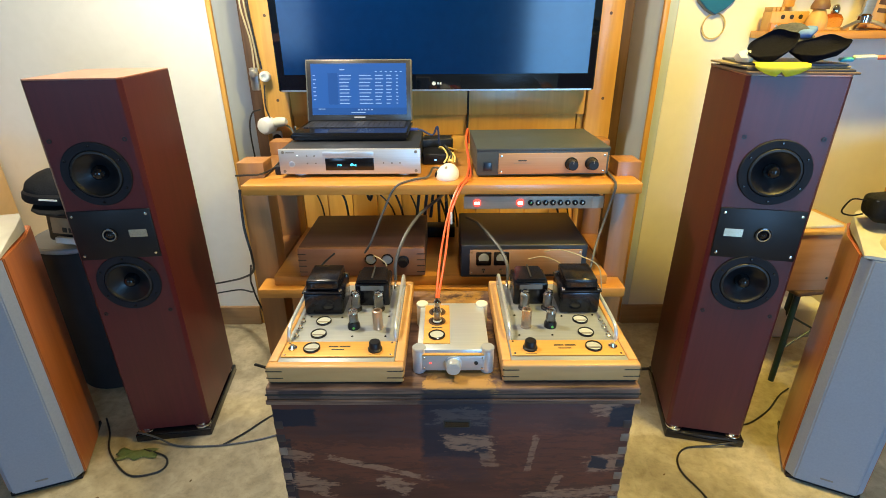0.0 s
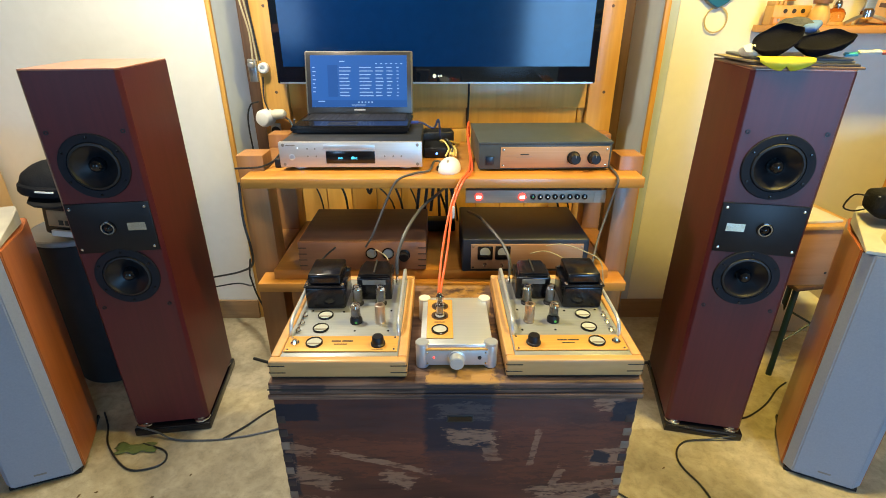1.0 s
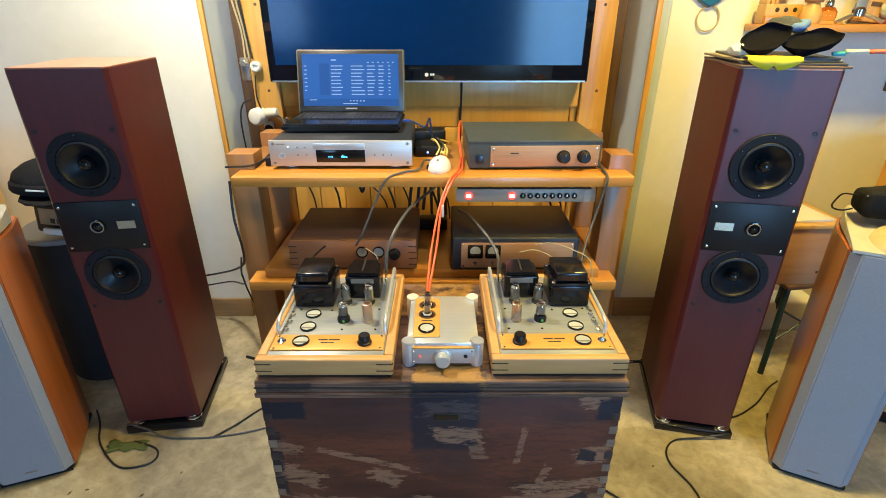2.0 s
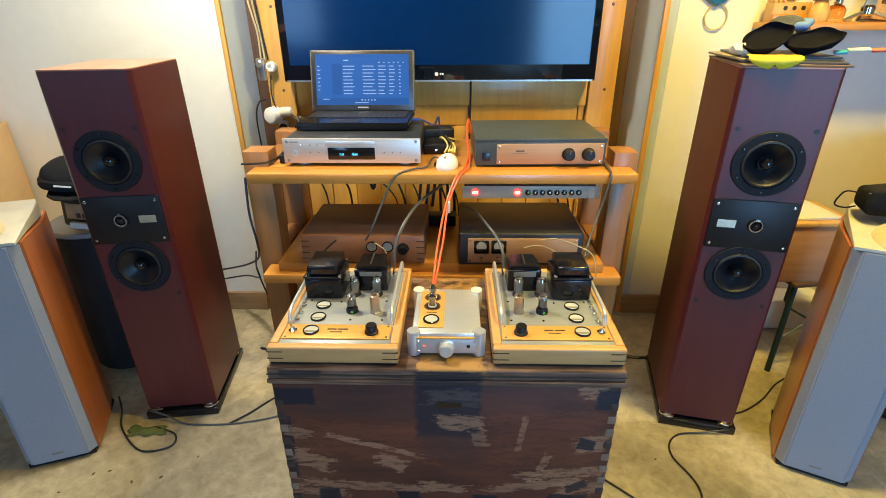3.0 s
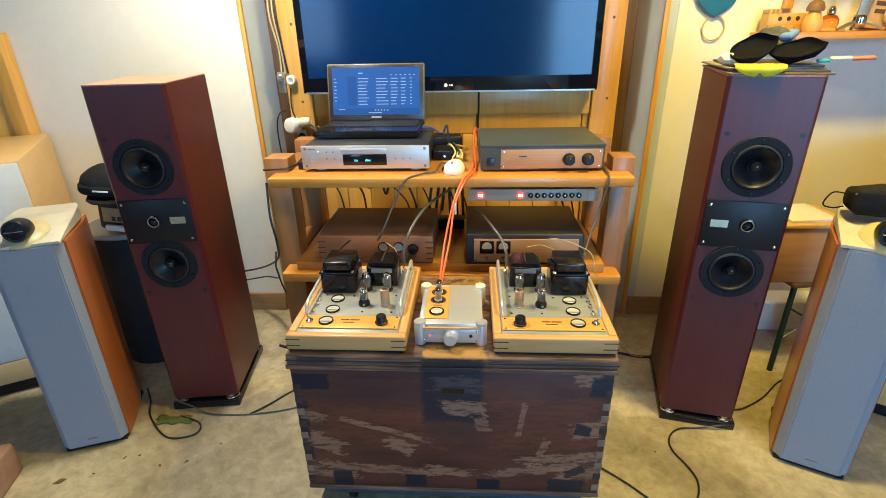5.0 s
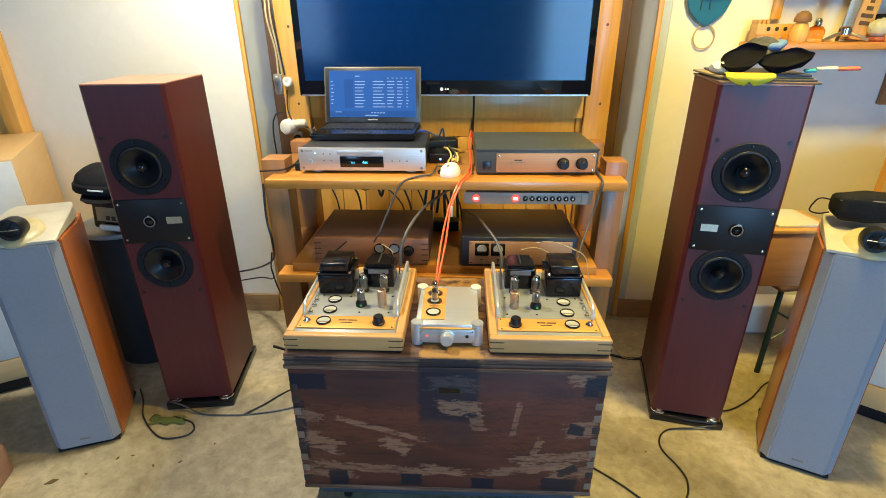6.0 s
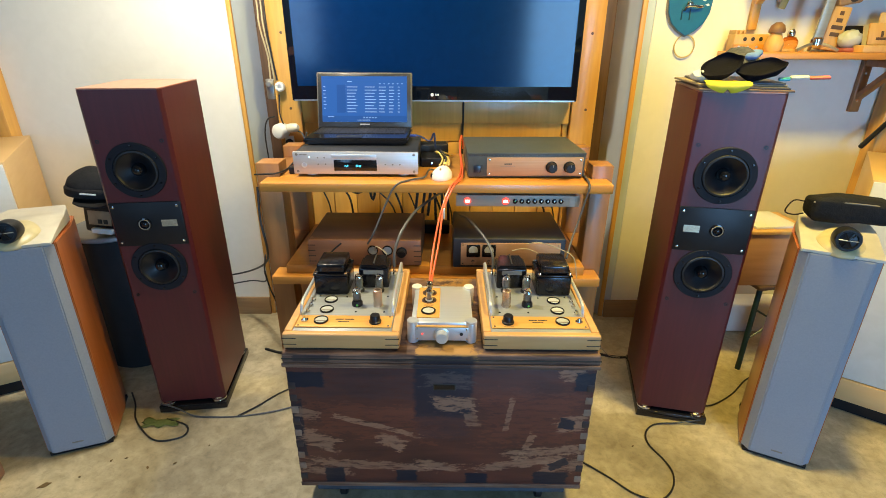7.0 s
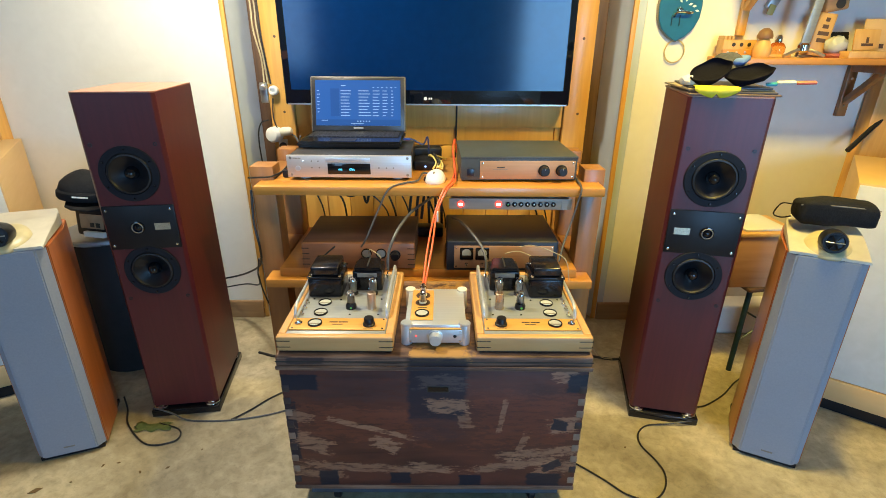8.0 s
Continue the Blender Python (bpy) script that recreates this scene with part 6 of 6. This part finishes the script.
bracket(1.855, SZ - 0.0245, ws)
up = thing("upper_bracket", "honey wooden upright bracket for a higher shelf", "bracket", pose(0, 0, 0), group="upper brackets")
part("upright", gbox(1.330, 1.362, 2.085, 2.1075, 1.345, 1.66, 0.003), PINE_UP, up)
part("brace", moved(gbox(-0.013, 0.013, -0.012, 0.012, 0, 0.20, 0.002), pose(1.346, 2.088, 1.445, 48, 0, 0)), PINE_UP, up)
up2 = copy_thing(up, pose(0.625, 0, 0.05))
us = thing("upper_wall_shelf", "honey-coloured wooden upper wall shelf", "shelf", pose(0, 0, 0))
part("board", gbox(1.235, 2.60, 1.80, 2.104, 1.661, 1.684, 0.003), PINE, us)

rk = thing("tool_holder", "wooden block rack with holes and brass studs", "holder", pose(1.300, 2.02, SZ) @ Matrix.Diagonal((0.86, 1, 0.9, 1)))
part("block", gbox(-0.060, 0.095, 0.0, 0.055, 0.0, 0.070, 0.004), LIGHTWOOD, rk)
part("front_ledge", gbox(-0.066, 0.100, -0.020, -0.0005, 0.0, 0.030, 0.003), PINE, rk)
for i in range(3):
    part("hole", glathe([(0.0085, 0), (0.0085, 0.001), (0, 0.001)], (-0.012 + i * 0.036, -0.0003, 0.050), (0, -1, 0), 14), INK, rk)
for i in range(4):
    part("stud", glathe([(0.006, 0), (0.005, 0.002), (0, 0.003)], (-0.045 + i * 0.040, -0.0203, 0.018), (0, -1, 0), 12), STEEL, rk)
for x in (-0.052, -0.034, -0.016):
    part("tooth", moved(gbox(-0.006, 0.006, 0.0, 0.05, 0.0, 0.016, 0.001), pose(x, 0.003, 0.0702, 0, 0, 0)), LIGHTWOOD, rk)
mush = thing("wooden_mushroom", "turned wooden mushroom with a brown cap", "ornament", pose(1.368, 1.955, SZ) @ Matrix.Diagonal((0.86, 0.86, 0.92, 1)))
part("stem", glathe([(0.031, 0), (0.037, 0.015), (0.037, 0.034), (0.027, 0.060), (0.021, 0.072), (0.018, 0.08)], seg=28), LIGHTWOOD, mush)
part("cap", glathe([(0.017, 0.078), (0.031, 0.073), (0.033, 0.083), (0.026, 0.102), (0.012, 0.113), (0, 0.114)], seg=28), MUSHROOM, mush, "brown mushroom cap")
btl = thing("glass_bottle", "small round bottle with amber base and silver cap", "bottle", pose(1.443, 1.985, SZ) @ Matrix.Diagonal((0.86, 0.9, 0.95, 1)))
part("body", glathe([(0.030, 0.012), (0.034, 0.022), (0.034, 0.040), (0.024, 0.054), (0.012, 0.058)], seg=26), AMBER, btl)
part("stand", gbox(-0.05, 0.055, -0.03, 0.03, 0.0, 0.012, 0.003), LIGHTWOOD, btl)
part("cap", glathe([(0.014, 0.058), (0.016, 0.062), (0.015, 0.076), (0.008, 0.086), (0, 0.087)], seg=22), CHROME, btl, "silver cap")
cl = thing("steel_stand", "grey steel upright on splayed tripod feet", "stand", pose(1.520, 1.945, SZ))
part("upright", moved(gbox(-0.017, 0.017, -0.005, 0.005, 0, 0.25, 0.002), pose(0, 0, 0.028, 0, 5, 0)), CHASSIS, cl)
part("collar", glathe([(0.018, 0.02), (0.022, 0.025), (0.022, 0.045), (0.016, 0.052)], seg=20), CHROME, cl)
part("head", moved(gbox(-0.018, 0.018, -0.012, 0.012, 0.20, 0.245, 0.005), pose(0, 0, 0.028, 0, 5, 0)), WHITEPLASTIC, cl)
for a in (200, 320, 80):
    part("foot", gtube([(0, 0, 0.034), (0.045 * math.cos(radians(a)), 0.035 * math.sin(radians(a)), 0.022), (0.085 * math.cos(radians(a)), 0.055 * math.sin(radians(a)), 0.006)], 0.006, 8, step=3), STEEL, cl)
cv = thing("carved_block", "upright printed wooden bottle box", "ornament", pose(1.615, 2.03, SZ))
part("box", moved(gbox(-0.034, 0.034, -0.025, 0.025, 0, 0.155, 0.004), pose(0, 0, 0.006, 0, 6, 0)), LIGHTWOOD, cv)
for z, w in ((0.05, 0.018), (0.075, 0.022), (0.10, 0.012), (0.125, 0.008)):
    part("print", moved(gbox(-w, w, -0.0262, -0.0250, z, z + 0.014), pose(0, 0, 0.006, 0, 6, 0)), BROWNWOOD, cv)
ub = thing("brown_container", "brown square container with dark rings hung above", "box", pose(1.660, 2.045, SZ + 0.168))
part("body", moved(gbox(-0.045, 0.045, -0.035, 0.035, 0, 0.11, 0.01, 3), pose(0, 0, 0, 0, -10, 0)), SKIRT, ub)
for z in (0.025, 0.075):
    part("ring", moved(glathe([(0.018, 0), (0.018, 0.002), (0, 0.002)], (0.008, -0.0355, z), (0, -1, 0), 18), pose(0, 0, 0, 0, -10, 0)), INK, ub)
sk_ = thing("ceramic_ornament", "lumpy pale grey ceramic ornament with red base", "ornament", pose(1.672, 1.985, SZ))
sb_ = bmesh.new()
bmesh.ops.create_icosphere(sb_, subdivisions=3, radius=1.0)
for v in sb_.verts:
    v.co = Vector((v.co.x * 0.040, v.co.y * 0.035, v.co.z * 0.034 + 0.044)) * (1 + 0.14 * noise.noise(v.co * 3))
part("body", sb_, METERFACE, sk_)
part("base", glathe([(0.036, 0), (0.040, 0.006), (0.038, 0.016), (0, 0.016)], seg=24), mat("brick_red", (0.35, 0.08, 0.05), None, 0.5), sk_, "dull red base")
for x, y, w, h, tilt, pm, note in ((1.780, 1.965, 0.100, 0.080, -10, LIGHTWOOD, "small square wooden picture with an animal-like print"), (1.870, 2.03, 0.120, 0.140, -6, PLY, "wooden picture plate with a ship print"), (1.735, 2.04, 0.07, 0.095, -14, BLACK, "small dark picture frame")):
    pc = thing("wooden_picture", note.replace("animal-like", "dark"), "picture", pose(x, y, SZ + 0.004 + (0.022 if y < 2 else 0), tilt, 0, 0), group="pictures on the shelf")
    part("plate", gbox(-w / 2, w / 2, 0, 0.010, 0, h, 0.004), pm, pc)
    part("print", gbox(-w * 0.22, w * 0.24, -0.0008, 0.0002, h * 0.22, h * 0.34), BROWNWOOD, pc)
    part("print", gprism([(-w * 0.05, -0.0008), (w * 0.05, -0.0008), (w * 0.05, 0.0), (-w * 0.05, 0.0)], h * 0.36, h * 0.62), BROWNWOOD, pc)
solid("wooden_tray", gbox(1.670, 1.870, 1.90, 1.955, SZ, SZ + 0.026, 0.003), LIGHTWOOD, "shallow pale wooden tray at the shelf's edge", "tray")
pd = thing("hanging_tag", "grey padlock-like pendant with a yellow tag", "pendant", pose(1.452, 2.095, 1.470))
part("body", moved(gbox(-0.020, 0.020, -0.012, 0.012, -0.03, 0.03, 0.006, 3), pose(0, 0, 0, 0, 25, 0)), STEEL, pd)
part("tag", moved(gbox(-0.014, 0.012, -0.016, -0.0125, -0.05, -0.012, 0.004), pose(0, 0, 0, 0, 15, 0)), YELLOWCABLE, pd, "yellow tag")
part("string", gtube([(0.010, 0, 0.030), (0.012, 0.004, 0.08), (0.012, 0.008, 0.19)], 0.0018, 6), BLACKCABLE, pd)
